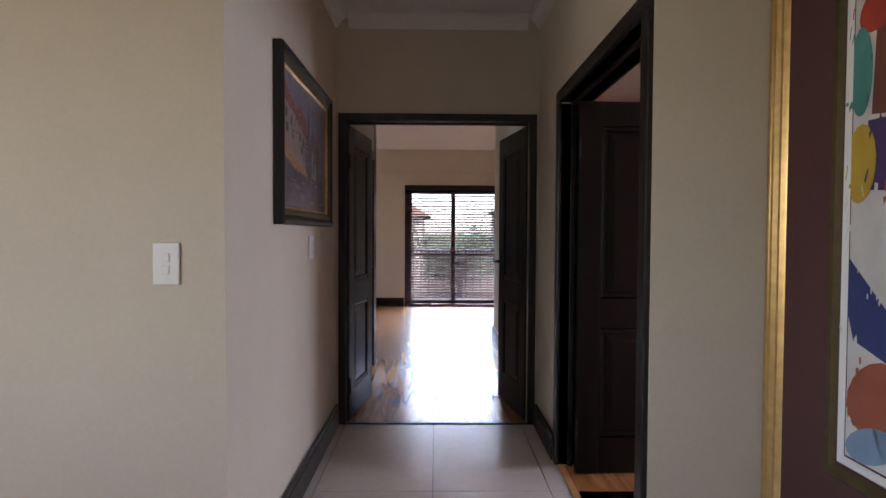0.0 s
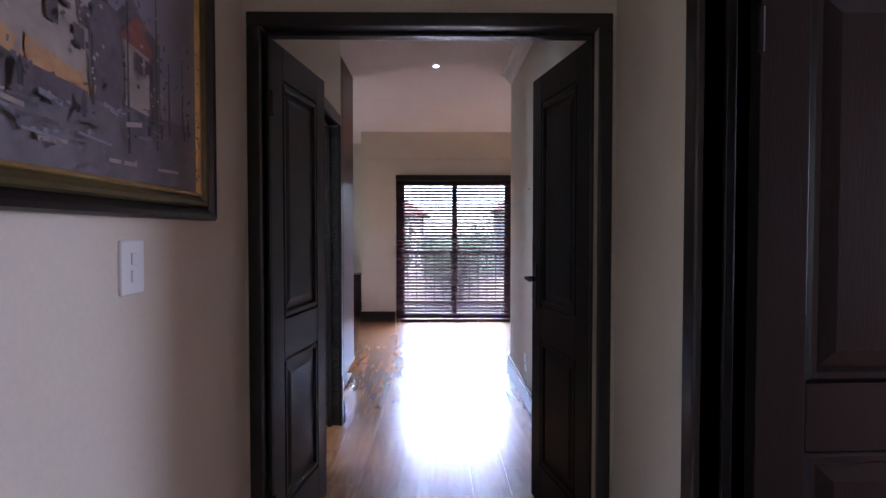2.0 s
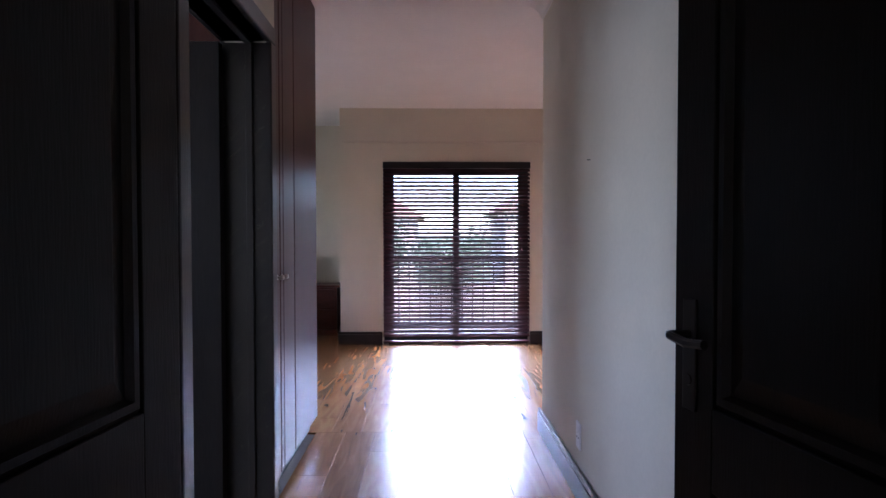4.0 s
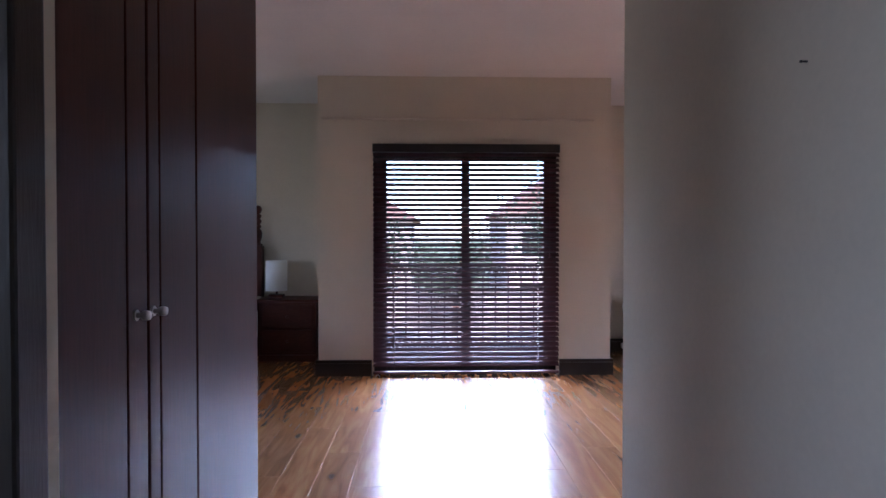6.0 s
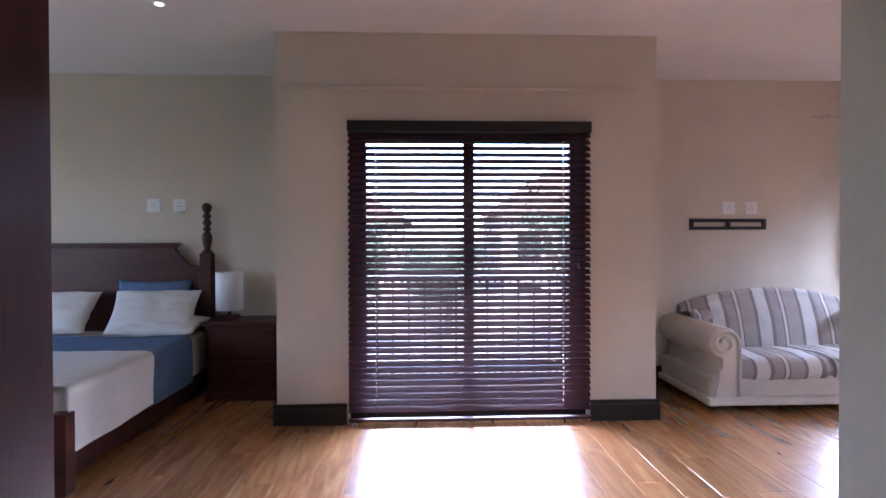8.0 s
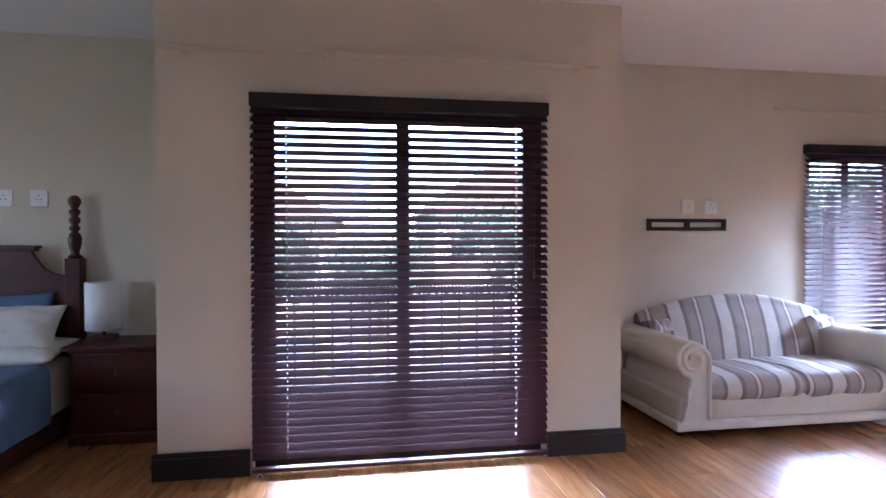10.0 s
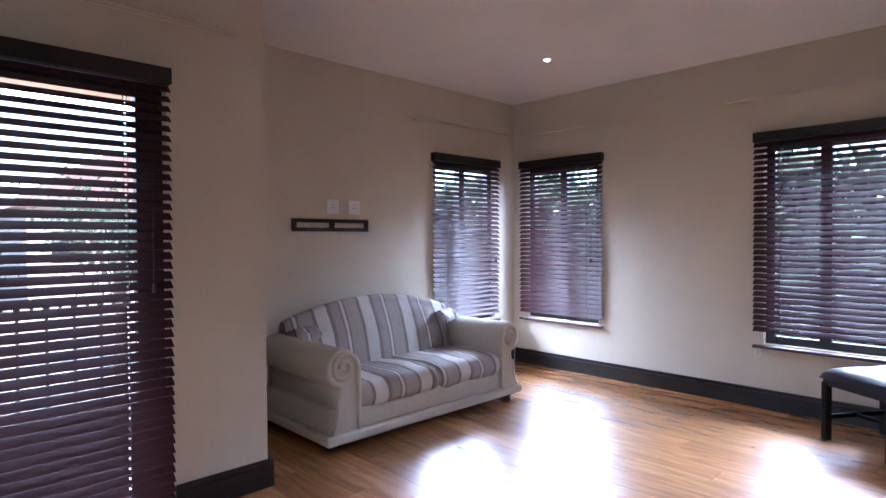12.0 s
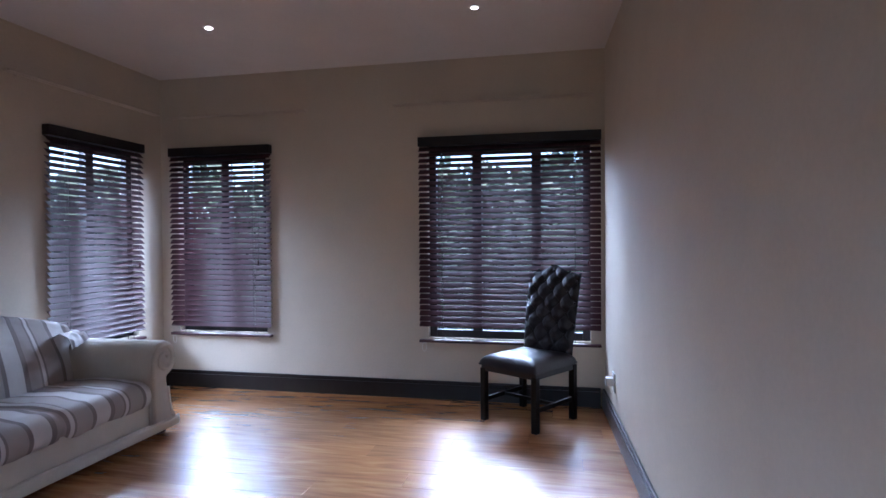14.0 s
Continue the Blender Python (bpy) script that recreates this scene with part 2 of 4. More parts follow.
def tube(points, radius, bm=None, segments=8):
    """A round bar along a line of points."""
    t = bmesh.new()
    pts = [Vector(p) for p in points]
    rings = []
    for i, p in enumerate(pts):
        d = (pts[min(i + 1, len(pts) - 1)] - pts[max(i - 1, 0)]).normalized()
        a = d.orthogonal().normalized() if i == 0 else (a - d * a.dot(d)).normalized()
        b = d.cross(a)
        rings.append([t.verts.new(p + radius * (a * math.cos(2 * math.pi * k / segments) + b * math.sin(2 * math.pi * k / segments))) for k in range(segments)])
    for u, v in zip(rings, rings[1:]):
        for k in range(segments):
            t.faces.new((u[k], u[(k + 1) % segments], v[(k + 1) % segments], v[k]))
    t.faces.new(rings[0])
    t.faces.new(rings[-1])
    return merge(bm or bmesh.new(), t)


def sheet(nx, ny, place):
    """A grid of nx by ny faces, each vertex at place(u, v)."""
    bm = bmesh.new()
    g = [[bm.verts.new(place(i / nx, j / ny)) for j in range(ny + 1)] for i in range(nx + 1)]
    for i in range(nx):
        for j in range(ny):
            bm.faces.new((g[i][j], g[i + 1][j], g[i + 1][j + 1], g[i][j + 1]))
    return bm


# ---- large structure ----
CEIL = 2.77
structure("wall_lobby_left", boxes((-3.0, -0.785, 3.17, 3.32, 0, CEIL)), CREAM, "cream painted plaster wall with a light switch", "wall")
structure("wall_lobby_stub", boxes((0.74, 0.985, 3.17, 3.24, 0, CEIL)), CREAM, "narrow cream painted plaster wall beside the framed picture", "wall")
structure("wall_lobby_right", boxes((0.985, 1.12, -2.0, 3.29, 0, CEIL)), CREAM, "cream painted plaster wall behind the gilt picture", "wall")
structure("wall_lobby_back", boxes((-3.0, 1.12, -2.15, -2.0, 0, CEIL)), CREAM, "plain cream painted wall of the lobby", "wall")
# unseen wall; its opening is added to hold the lobby fill lamp
structure("wall_lobby_west", boxes((-3.15, -3.0, -2.15, -0.6, 0, CEIL), (-3.15, -3.0, 1.6, 3.32, 0, CEIL), (-3.15, -3.0, -0.6, 1.6, 0, 0.85), (-3.15, -3.0, -0.6, 1.6, 2.15, CEIL)), CREAM, "plain cream painted wall out of view, with an opening added for a lamp", "wall")
structure("wall_hall_left", boxes((-0.935, -0.785, 3.32, 5.36, 0, CEIL)), CREAM, "cream painted hall wall with a street painting", "wall")
structure("wall_hall_right", boxes((0.59, 0.74, 3.17, 3.24, 0, CEIL), (0.59, 0.74, 4.53, 5.36, 0, CEIL), (0.59, 0.74, 3.24, 4.53, 2.04, CEIL)), CREAM, "cream painted hall wall with a dark doorway", "wall")
structure("wall_double_door", boxes((-0.785, -0.718, 5.235, 5.36, 0, CEIL), (0.523, 0.59, 5.235, 5.36, 0, CEIL), (-0.718, 0.523, 5.235, 5.36, 2.063, CEIL)), CREAM, "cream painted wall above the double door", "wall")
structure("wall_passage_left", boxes((-0.885, -0.73, 5.36, 6.22, 0, CEIL), (-0.885, -0.73, 6.965, 7.085, 0, CEIL), (-0.885, -0.73, 6.22, 6.965, 2.02, CEIL)), CREAM, "cream painted passage wall with a dark doorway", "wall")
structure("wall_passage_right", boxes((0.624, 0.774, 5.36, 8.495, 0, CEIL)), CREAM, "long cream painted passage wall with a socket", "wall")
bm = bmesh.new()
low = [bm.verts.new(p) for p in ((0.774, 8.495, 0), (0.624, 8.495, 0), (5.0, 8.745, 0), (5.0, 8.595, 0), (0.774, 8.35, 0))]
f = bm.faces.new(low)
up = bmesh.ops.extrude_face_region(bm, geom=[f])
bmesh.ops.translate(bm, vec=(0, 0, CEIL), verts=[v for v in up["geom"] if isinstance(v, bmesh.types.BMVert)])
structure("wall_bay_south", bm, CREAM, "long cream painted wall beside the leather chair", "wall")
EASTW = 5.0
structure("wall_bay_east", boxes((EASTW, 5.2, 8.35, 8.85, 0, CEIL), (EASTW, 5.2, 10.15, 11.6, 0, CEIL), (EASTW, 5.2, 12.46, 12.8, 0, CEIL), (EASTW, 5.2, 8.85, 10.15, 0, 0.5), (EASTW, 5.2, 11.6, 12.46, 0, 0.5), (EASTW, 5.2, 8.85, 10.15, 2.08, CEIL), (EASTW, 5.2, 11.6, 12.46, 2.08, CEIL)), CREAM, "cream painted wall with two blinded windows", "wall")
structure("wall_bay_north", boxes((1.555, 3.84, 12.64, 12.8, 0, CEIL), (4.70, EASTW, 12.64, 12.8, 0, CEIL), (3.84, 4.70, 12.64, 12.8, 0, 0.5), (3.84, 4.70, 12.64, 12.8, 2.08, CEIL)), CREAM, "cream painted wall behind the striped sofa", "wall")
structure("wall_pier", boxes((-1.165, -0.6575, 11.55, 11.72, 0, CEIL), (1.0575, 1.555, 11.55, 11.72, 0, CEIL), (-0.6575, 1.0575, 11.55, 11.72, 2.08, CEIL), (-1.165, -1.0, 11.72, 12.8, 0, CEIL), (1.39, 1.555, 11.72, 12.8, 0, CEIL)), CREAM, "cream painted wall projecting round the balcony door", "wall")
structure("wall_bed_north", boxes((-5.0, -1.165, 12.64, 12.8, 0, CEIL)), CREAM, "cream painted wall behind the bed", "wall")
structure("wall_bed_west", boxes((-5.15, -5.0, 8.4, 8.85, 0, CEIL), (-5.15, -5.0, 10.15, 11.6, 0, CEIL), (-5.15, -5.0, 12.4, 12.8, 0, CEIL), (-5.15, -5.0, 8.85, 10.15, 0, 0.5), (-5.15, -5.0, 8.85, 10.15, 2.1, CEIL), (-5.15, -5.0, 11.6, 12.4, 0, 0.5), (-5.15, -5.0, 11.6, 12.4, 2.1, CEIL)), CREAM, "plain cream painted bedroom wall with window openings", "wall")
structure("wall_bed_south", boxes((-5.0, -1.5, 8.4, 8.56, 0, CEIL)), CREAM, "plain cream painted wall beside the wardrobe", "wall")
structure("wall_bath", boxes((-3.0, -1.5, 8.56 - 1.6, 7.085, 0, CEIL), (-3.0, -0.885, 5.2, 5.34, 0, CEIL), (-3.1, -3.0, 5.2, 5.6, 0, CEIL), (-3.1, -3.0, 6.8, 7.085, 0, CEIL), (-3.1, -3.0, 5.6, 6.8, 0, 0.95), (-3.1, -3.0, 5.6, 6.8, 2.05, CEIL)), CREAM, "plain wall of the dark side room", "wall")
structure("wall_side_room", boxes((2.31, 2.45, 5.64, 5.90, 0, CEIL), (2.31, 2.45, 6.65, 8.2, 0, CEIL), (2.31, 2.45, 5.90, 6.65, 2.04, CEIL), (2.45, 4.2, 5.64, 5.78, 0, CEIL), (0.774, 4.2, 8.2, 8.34, 0, CEIL)), TERRA, "terracotta painted wall with a bathroom doorway", "wall")
structure("wall_side_room_east", boxes((4.05, 4.2, 3.29, 3.75, 0, CEIL), (4.05, 4.2, 5.25, 5.64, 0, CEIL), (4.05, 4.2, 3.75, 5.25, 0, 0.9), (4.05, 4.2, 3.75, 5.25, 2.1, CEIL), (1.12, 4.2, 3.14, 3.29, 0, CEIL)), TERRA, "terracotta painted wall of the side room", "wall")
structure("wall_shower", boxes((4.05, 4.2, 5.78, 8.2, 0, CEIL), (2.45, 4.05, 8.1, 8.2, 0, CEIL)), PLASTIC, "white tiled shower wall", "wall")
structure("ceiling", boxes((-5.15, 5.2, -2.15, 12.8, CEIL, 2.92)), WHITE, "white painted flat ceiling", "ceiling")
structure("subfloor", boxes((-5.15, 5.2, -2.15, 12.8, -0.25, -0.012)), GROUT, "grey screed under the tiles and planks", "floor")


def cornice(name, x0, x1, y0, y1, side):
    """A coved cornice along y at x0 (side 1 faces +x, -1 faces -x)."""
    bm = bmesh.new()
    prof = [(0, 0), (0.085, 0), (0.085, -0.012), (0.06, -0.022), (0.03, -0.05), (0.016, -0.078), (0.0, -0.09)]
    if x0 == x1:
        prism([(side * a, b) for a, b in prof], y1 - y0, m=pose(x0, y0, CEIL - 0.002), bm=bm)
    else:
        prism([(side * a, b) for a, b in prof], x1 - x0, m=pose(x0, y0, CEIL - 0.002, 0, 0, -90), bm=bm)
    return structure(name, bm, WHITE, "white coved plaster cornice", "cornice")


cornice("cornice", -0.785, -0.785, 3.17, 5.235, 1)
cornice("cornice", 0.59, 0.59, 3.17, 5.235, -1)
cornice("cornice", -0.70, 0.505, 5.235, 5.235, 1)
cornice("cornice", 0.624, 0.624, 5.36, 8.495, -1)


def skirting(x0, x1, y0, y1, h=0.15):
    """A skirting board: its lower body and a stepped top."""
    bm = boxes((x0, x1, y0, y1, 0, h - 0.03), bevel=0.002)
    dx, dy = x1 - x0, y1 - y0
    if dx < dy:
        c = (x0 + x1) / 2
        box(bm, c - dx * 0.32, c + dx * 0.32, y0, y1, h - 0.03, h, bevel=0.003)
    else:
        c = (y0 + y1) / 2
        box(bm, x0, x1, c - dy * 0.32, c + dy * 0.32, h - 0.03, h, bevel=0.003)
    return structure("baseboard", bm, BLACK, "black stained moulded wooden skirting board", "skirting")


S = 0.024
for r in ((-0.783, -0.783 + S, 3.20, 5.2), (0.588 - S, 0.588, 4.61, 5.2), (-0.728, -0.728 + S, 5.40, 6.14), (-0.728, -0.728 + S, 7.035, 7.083),
          (0.622 - S, 0.622, 5.40, 8.52), (-1.19, -0.672, 11.548 - S, 11.548), (1.072, 1.58, 11.548 - S, 11.548), (-1.167 - S, -1.167, 11.55, 12.60), (1.557, 1.557 + S, 11.55, 12.61),
          (1.60, 4.97, 12.638 - S, 12.638), (-4.99, -1.2, 12.638 - S, 12.638), (4.998 - S, 4.998, 8.78, 12.60),
          (2.308 - S, 2.308, 5.62, 5.86), (2.30, 4.0, 5.638 - S, 5.638), (2.308 - S, 2.308, 6.72, 8.15)):
    skirting(*r)
south = skirting(0, 4.35, 0, S)
south.matrix_world = pose(0.63, 8.4975, 0, 0, 0, math.degrees(math.atan2(0.25, 4.376)))


# ---- doors ----
def door_frame(name, w, h, depth, label, face=0.068):
    """A frame round an opening of w by h, in x and z, front at y = 0, the wall behind it depth thick."""
    top = tagged(empty(name), label, "door frame", kind="structure")
    for n, r in (("jamb", (-face, 0, -0.02, depth + 0.02, 0, h)), ("jamb", (w, w + face, -0.02, depth + 0.02, 0, h)), ("head", (-face, w + face, -0.02, depth + 0.02, h, h + face))):
        bm = boxes(r, bevel=0.006)
        part(n, bm, BLACK, top)
    for n, r in (("stop", (0, 0.014, 0.05, 0.075, 0, h)), ("stop", (w - 0.014, w, 0.05, 0.075, 0, h)), ("stop", (0.014, w - 0.014, 0.05, 0.075, h - 0.014, h))):
        part(n, boxes(r, bevel=0.002), BLACK, top)
    return top


def raised_panel(x0, x1, z0, z1, y, side):
    """A fielded panel with a moulded edge, standing out to side from y."""
    rings = [(0.0, 0.0), (0.012, 0.010), (0.026, 0.010), (0.034, -0.004), (0.075, 0.006)]
    bm = bmesh.new()
    prev = None
    for inset, out in rings:
        vs = [bm.verts.new((x, y + side * out, z)) for x, z in ((x0 + inset, z0 + inset), (x1 - inset, z0 + inset), (x1 - inset, z1 - inset), (x0 + inset, z1 - inset))]
        if prev:
            for k in range(4):
                bm.faces.new((prev[k], prev[(k + 1) % 4], vs[(k + 1) % 4], vs[k]))
        prev = vs
    bm.faces.new(prev)
    return bm


def door_leaf(name, w, h, label, handle=True, t=0.042):
    """A two panel leaf; the hinge edge is at x = 0, the leaf runs along +x, thickness along y from 0."""
    leaf = tagged(empty(name), label, "door", kind="structure")
    st = 0.12
    lo, mid = 0.2, 0.80
    for n, r in (("stile", (0, st, 0, t, 0.008, h)), ("stile", (w - st, w, 0, t, 0.008, h)), ("rail", (st, w - st, 0, t, 0.008, lo)), ("rail", (st, w - st, 0, t, mid, mid + 0.16)), ("rail", (st, w - st, 0, t, h - 0.13, h))):
        part(n, boxes(r, bevel=0.0025), DOORWOOD, leaf)
    for z0, z1 in ((lo, mid), (mid + 0.16, h - 0.13)):
        part("panel_core", boxes((st, w - st, 0.014, t - 0.014, z0, z1)), DOORWOOD, leaf)
        part("panel", raised_panel(st, w - st, z0, z1, 0.010, -1), DOORWOOD, leaf)
        part("panel", raised_panel(st, w - st, z0, z1, t - 0.010, 1), DOORWOOD, leaf)
    if handle:
        for side, y in ((-1, 0.0), (1, t)):
            hd = part("handle", boxes((w - 0.075, w - 0.035, min(y, y + side * 0.006), max(y, y + side * 0.006), 0.94, 1.16), bevel=0.002), IRON, leaf, "dark bronze lever handle with plate")
            part("lever", tube([(w - 0.055, y, 1.09), (w - 0.055, y + side * 0.05, 1.09), (w - 0.07, y + side * 0.056, 1.092), (w - 0.12, y + side * 0.056, 1.086), (w - 0.165, y + side * 0.05, 1.09)], 0.009), IRON, hd)
            part("keyhole", tube([(w - 0.055, y, 1.0), (w - 0.055, y + side * 0.009, 1.0)], 0.012), IRON, hd)
    for z in (0.25, h - 0.25):
        part("hinge", tube([(0.0, -0.004, z - 0.05), (0.0, -0.004, z + 0.05)], 0.007), IRON, leaf, "dark butt hinge")
    return leaf


fr = door_frame("door_frame_1", 1.241, 2.063, 0.125, "black stained double door frame", face=0.05)
fr.matrix_world = pose(-0.718, 5.235, 0)
ang = math.degrees(math.atan2(0.665, 0.085))
lf = door_leaf("door_1", 0.645, 2.046, "dark stained panelled double door leaf standing open", handle=False)
lf.matrix_world = pose(-0.702, 5.292, 0, 0, 0, ang)
lf = door_leaf("door_2", 0.645, 2.046, "dark stained panelled double door leaf with lever handle, open")
lf.matrix_world = pose(0.507, 5.292, 0, 0, 0, 180 - ang + 2.5) @ pose(0, -0.042, 0)
fr = door_frame("door_frame_2", 1.285, 2.04, 0.15, "black stained door frame of the side room")
fr.matrix_world = pose(0.59, 4.53, 0, 0, 0, -90)
lf = door_leaf("door_3", 0.58, 2.02, "black brown panelled door leaf standing open into the side room")
lf.matrix_world = pose(0.66, 4.405, 0, 0, 0, 2)
fr = door_frame("door_frame_3", 0.745, 2.02, 0.155, "black stained door frame of the dark side room")
fr.matrix_world = pose(-0.73, 6.22, 0, 0, 0, 90)
lf = door_leaf("door_4", 0.735, 2.0, "black brown panelled door leaf open against the dark room wall")
lf.matrix_world = pose(-0.885, 6.905, 0, 0, 0, 180) @ pose(0, -0.042, 0)
fr = door_frame("door_frame_4", 0.75, 2.04, 0.14, "black stained frame of the shower room doorway", face=0.05)
fr.matrix_world = pose(2.31, 6.65, 0, 0, 0, -90)
structure("threshold", boxes((-0.718, 0.523, 5.225, 5.255, -0.01, 0.006), bevel=0.002), DOORWOOD, "dark wooden threshold strip between tiles and planks", "threshold")
structure("threshold", boxes((0.585, 0.62, 3.25, 4.53, -0.01, 0.006), bevel=0.002), material("oak strip", (0.42, 0.22, 0.09), 0.35, grain=0.2, scale=30), "oak threshold strip of the side room", "threshold")


# ---- windows and blinds ----
def window(name, w, z0, z1, mullions, label, m, sill=True, f=0.06, low=0.06):
    """A dark window set; x along the wall, y outwards from the inner wall face."""
    top = tagged(empty(name), label, "window", kind="structure")
    part("window_frame", boxes((0, f, 0.06, 0.12, z0, z1), (w - f, w, 0.06, 0.12, z0, z1), (f, w - f, 0.06, 0.12, z1 - 0.06, z1), (f, w - f, 0.06, 0.12, z0, z0 + low), bevel=0.004), BLACK, top)
    for c in mullions:
        part("mullion", boxes((c - 0.038, c + 0.038, 0.055, 0.125, z0 + low, z1 - 0.06), bevel=0.004), BLACK, top)
    edges = [f] + list(mullions) + [w - f]
    for a, b in zip(edges, edges[1:]):
        p = part("pane", boxes((a, b, 0.086, 0.092, z0 + low, z1 - 0.06)), GLASS, top)
        p.visible_shadow = False
    if sill:
        part("window_sill", boxes((-0.0, w, 0.125, 0.22, z0 - 0.03, z0 + 0.004), bevel=0.004), BLACK, top)
    top.matrix_world = m
    return top


def slat_mesh(length, rise, holes):
    """A slightly crowned slat along x with cord holes; its outer edge (y = run) lies rise higher than the inner one."""
    run = (0.05 ** 2 - rise ** 2) ** 0.5
    rows = (0.0, 0.2, 0.36, 0.64, 0.8, 1.0)
    cols = [-length / 2]
    for c in holes:
        cols += [c - length / 2 - 0.0045, c - length / 2 + 0.0045]
    cols.append(length / 2)
    bm = bmesh.new()
    grid = [[[bm.verts.new((x, run * (u - 0.5), rise * (u - 0.5) + off + 0.002 * (1 - (2 * u - 1) ** 2))) for u in rows] for x in cols] for off in (0.0, 0.003)]
    for i in range(len(cols) - 1):
        for k in range(len(rows) - 1):
            if i % 2 == 1 and k == 2:
                ring = ((i, k), (i + 1, k), (i + 1, k + 1), (i, k + 1))
                for (p, q), (v, w) in zip(ring, ring[1:] + ring[:1]):
                    bm.faces.new((grid[0][p][q], grid[0][v][w], grid[1][v][w], grid[1][p][q]))
                continue
            for g in grid:
                bm.faces.new((g[i][k], g[i + 1][k], g[i + 1][k + 1], g[i][k + 1]))
    last, end = len(cols) - 1, len(rows) - 1
    for i in range(last):
        for k in (0, end):
            bm.faces.new((grid[0][i][k], grid[0][i + 1][k], grid[1][i + 1][k], grid[1][i][k]))
    for k in range(end):
        for i in (0, last):
            bm.faces.new((grid[0][i][k], grid[0][i][k + 1], grid[1][i][k + 1], grid[1][i][k]))
    return mesh_of("slat", bm, SLAT)


def blind(w, z0, z1, rise, m, label, pitch=0.046, ladders=(), gap_low=0.03):
    """A wooden venetian blind; x along its width from 0, y outwards, its front at y = 0."""
    top = tagged(empty("venetian_blind"), label, "blind", "wooden venetian blinds")
    part("headrail", boxes((0.004, w - 0.004, 0.0, 0.062, z1 - 0.075, z1), bevel=0.003), BLACK, top, "dark stained valance")
    me = slat_mesh(w - 0.012, rise, [c - 0.006 for c in ladders])
    z = z1 - 0.098
    rnd = random.Random(int(w * 1000))
    while z > z0 + gap_low + 0.03:
        part("slat", me, None, top, at=pose(w / 2, 0.032, z, rnd.uniform(-0.4, 0.4), rnd.uniform(-0.05, 0.05), 0))
        z -= pitch
    part("bottom_rail", boxes((0.004, w - 0.004, 0.008, 0.056, z0, z0 + 0.022), bevel=0.004), SLAT, top)
    for c in ladders:
        for y in (0.004, 0.060):
            part("ladder_cord", tube([(c, y, z0 + 0.01), (c, y, z1 - 0.06)], 0.0017, segments=5), CORD, top)
    c = w - 0.10
    cord = part("pull_cord", tube([(c, -0.011, z1 - 0.05), (c, -0.012, z1 - 1.0)], 0.0016, segments=5), CORD, top)
    part("tassel", lathe([(0.003, 0.0), (0.008, -0.008), (0.009, -0.04), (0.004, -0.045)], 10, pose(c, -0.012, z1 - 1.0)), SLAT, cord)
    part("cord_loop", tube([(0.05 + 0.018 * math.cos(2 * math.pi * k / 14), 0.004, z0 - 0.035 + 0.035 * math.sin(2 * math.pi * k / 14)) for k in range(15)], 0.002, segments=5), PLASTIC, top, "white cord loop")
    top.matrix_world = m
    return top


window("window_1", 1.715, 0.0, 2.08, (0.8575,), "dark framed sliding balcony door with two glass panes", pose(-0.6575, 11.55, 0), sill=False, f=0.12, low=0.10)
blind(1.73, 0.025, 2.14, 0.0326, pose(-0.663, 11.483, 0), "lowered mahogany venetian blind over the balcony door", ladders=(0.20, 1.53))
window("window_2", 0.86, 0.5, 2.08, (0.41,), "dark framed corner window", pose(3.84, 12.64, 0))
blind(0.95, 0.47, 2.14, 0.0352, pose(3.77, 12.575, 0), "lowered mahogany venetian blind on the corner window", ladders=(0.16, 0.79))
window("window_3", 0.86, 0.5, 2.08, (0.43,), "dark framed corner window", pose(EASTW, 12.46, 0, 0, 0, -90))
blind(0.99, 0.47, 2.14, 0.0352, pose(EASTW - 0.065, 12.525, 0, 0, 0, -90), "lowered mahogany venetian blind beside the corner", ladders=(0.16, 0.83))
window("window_4", 1.30, 0.5, 2.08, (0.40, 0.88), "dark framed three light window", pose(EASTW, 10.15, 0, 0, 0, -90))
blind(1.45, 0.47, 2.14, 0.034, pose(EASTW - 0.065, 10.22, 0, 0, 0, -90), "wide lowered mahogany venetian blind behind the chair", ladders=(0.2, 1.25), gap_low=0.075)


def curtain_rail(length, m, label="cream double curtain track on the wall"):
    top = tagged(empty("curtain_rail"), label, "curtain rail")
    part("track", boxes((0, length, -0.055, -0.035, 0, 0.016), bevel=0.003), RAIL, top)
    part("track", boxes((0, length, -0.095, -0.075, 0, 0.016), bevel=0.003), RAIL, top)
    n = max(2, round(length / 0.62))
    for k in range(n):
        x = 0.12 + (length - 0.24) * k / (n - 1)
        part("bracket", boxes((x - 0.012, x + 0.012, -0.1, 0.0, 0.016, 0.022), (x - 0.012, x + 0.012, -0.006, 0.0, -0.012, 0.03)), RAIL, top)
    top.matrix_world = m
    return top


curtain_rail(2.5, pose(-1.12, 11.55, 2.36))
curtain_rail(1.42, pose(3.46, 12.64, 2.42))
curtain_rail(1.32, pose(EASTW, 12.5, 2.40, 0, 0, -90))
curtain_rail(1.60, pose(EASTW, 10.42, 2.40, 0, 0, -90))


# ---- fixtures ----
def downlight(x, y):
    top = tagged(empty("ceiling_downlight", x, y, CEIL), "small round lit recessed ceiling downlight", "downlight", "recessed downlights")
    part("rim", lathe([(0.034, 0.0), (0.034, -0.003), (0.028, -0.006), (0.020, -0.005), (0.020, -0.001)], 24), PLASTIC, top)
    part("lens", lathe([(0.019, -0.0045), (0.019, -0.0015)], 24), SPOT, top)


for x, y in ((-0.075, 8.2), (3.94, 11.43), (4.0, 9.6), (-1.76, 11.1)):
    downlight(x, y)


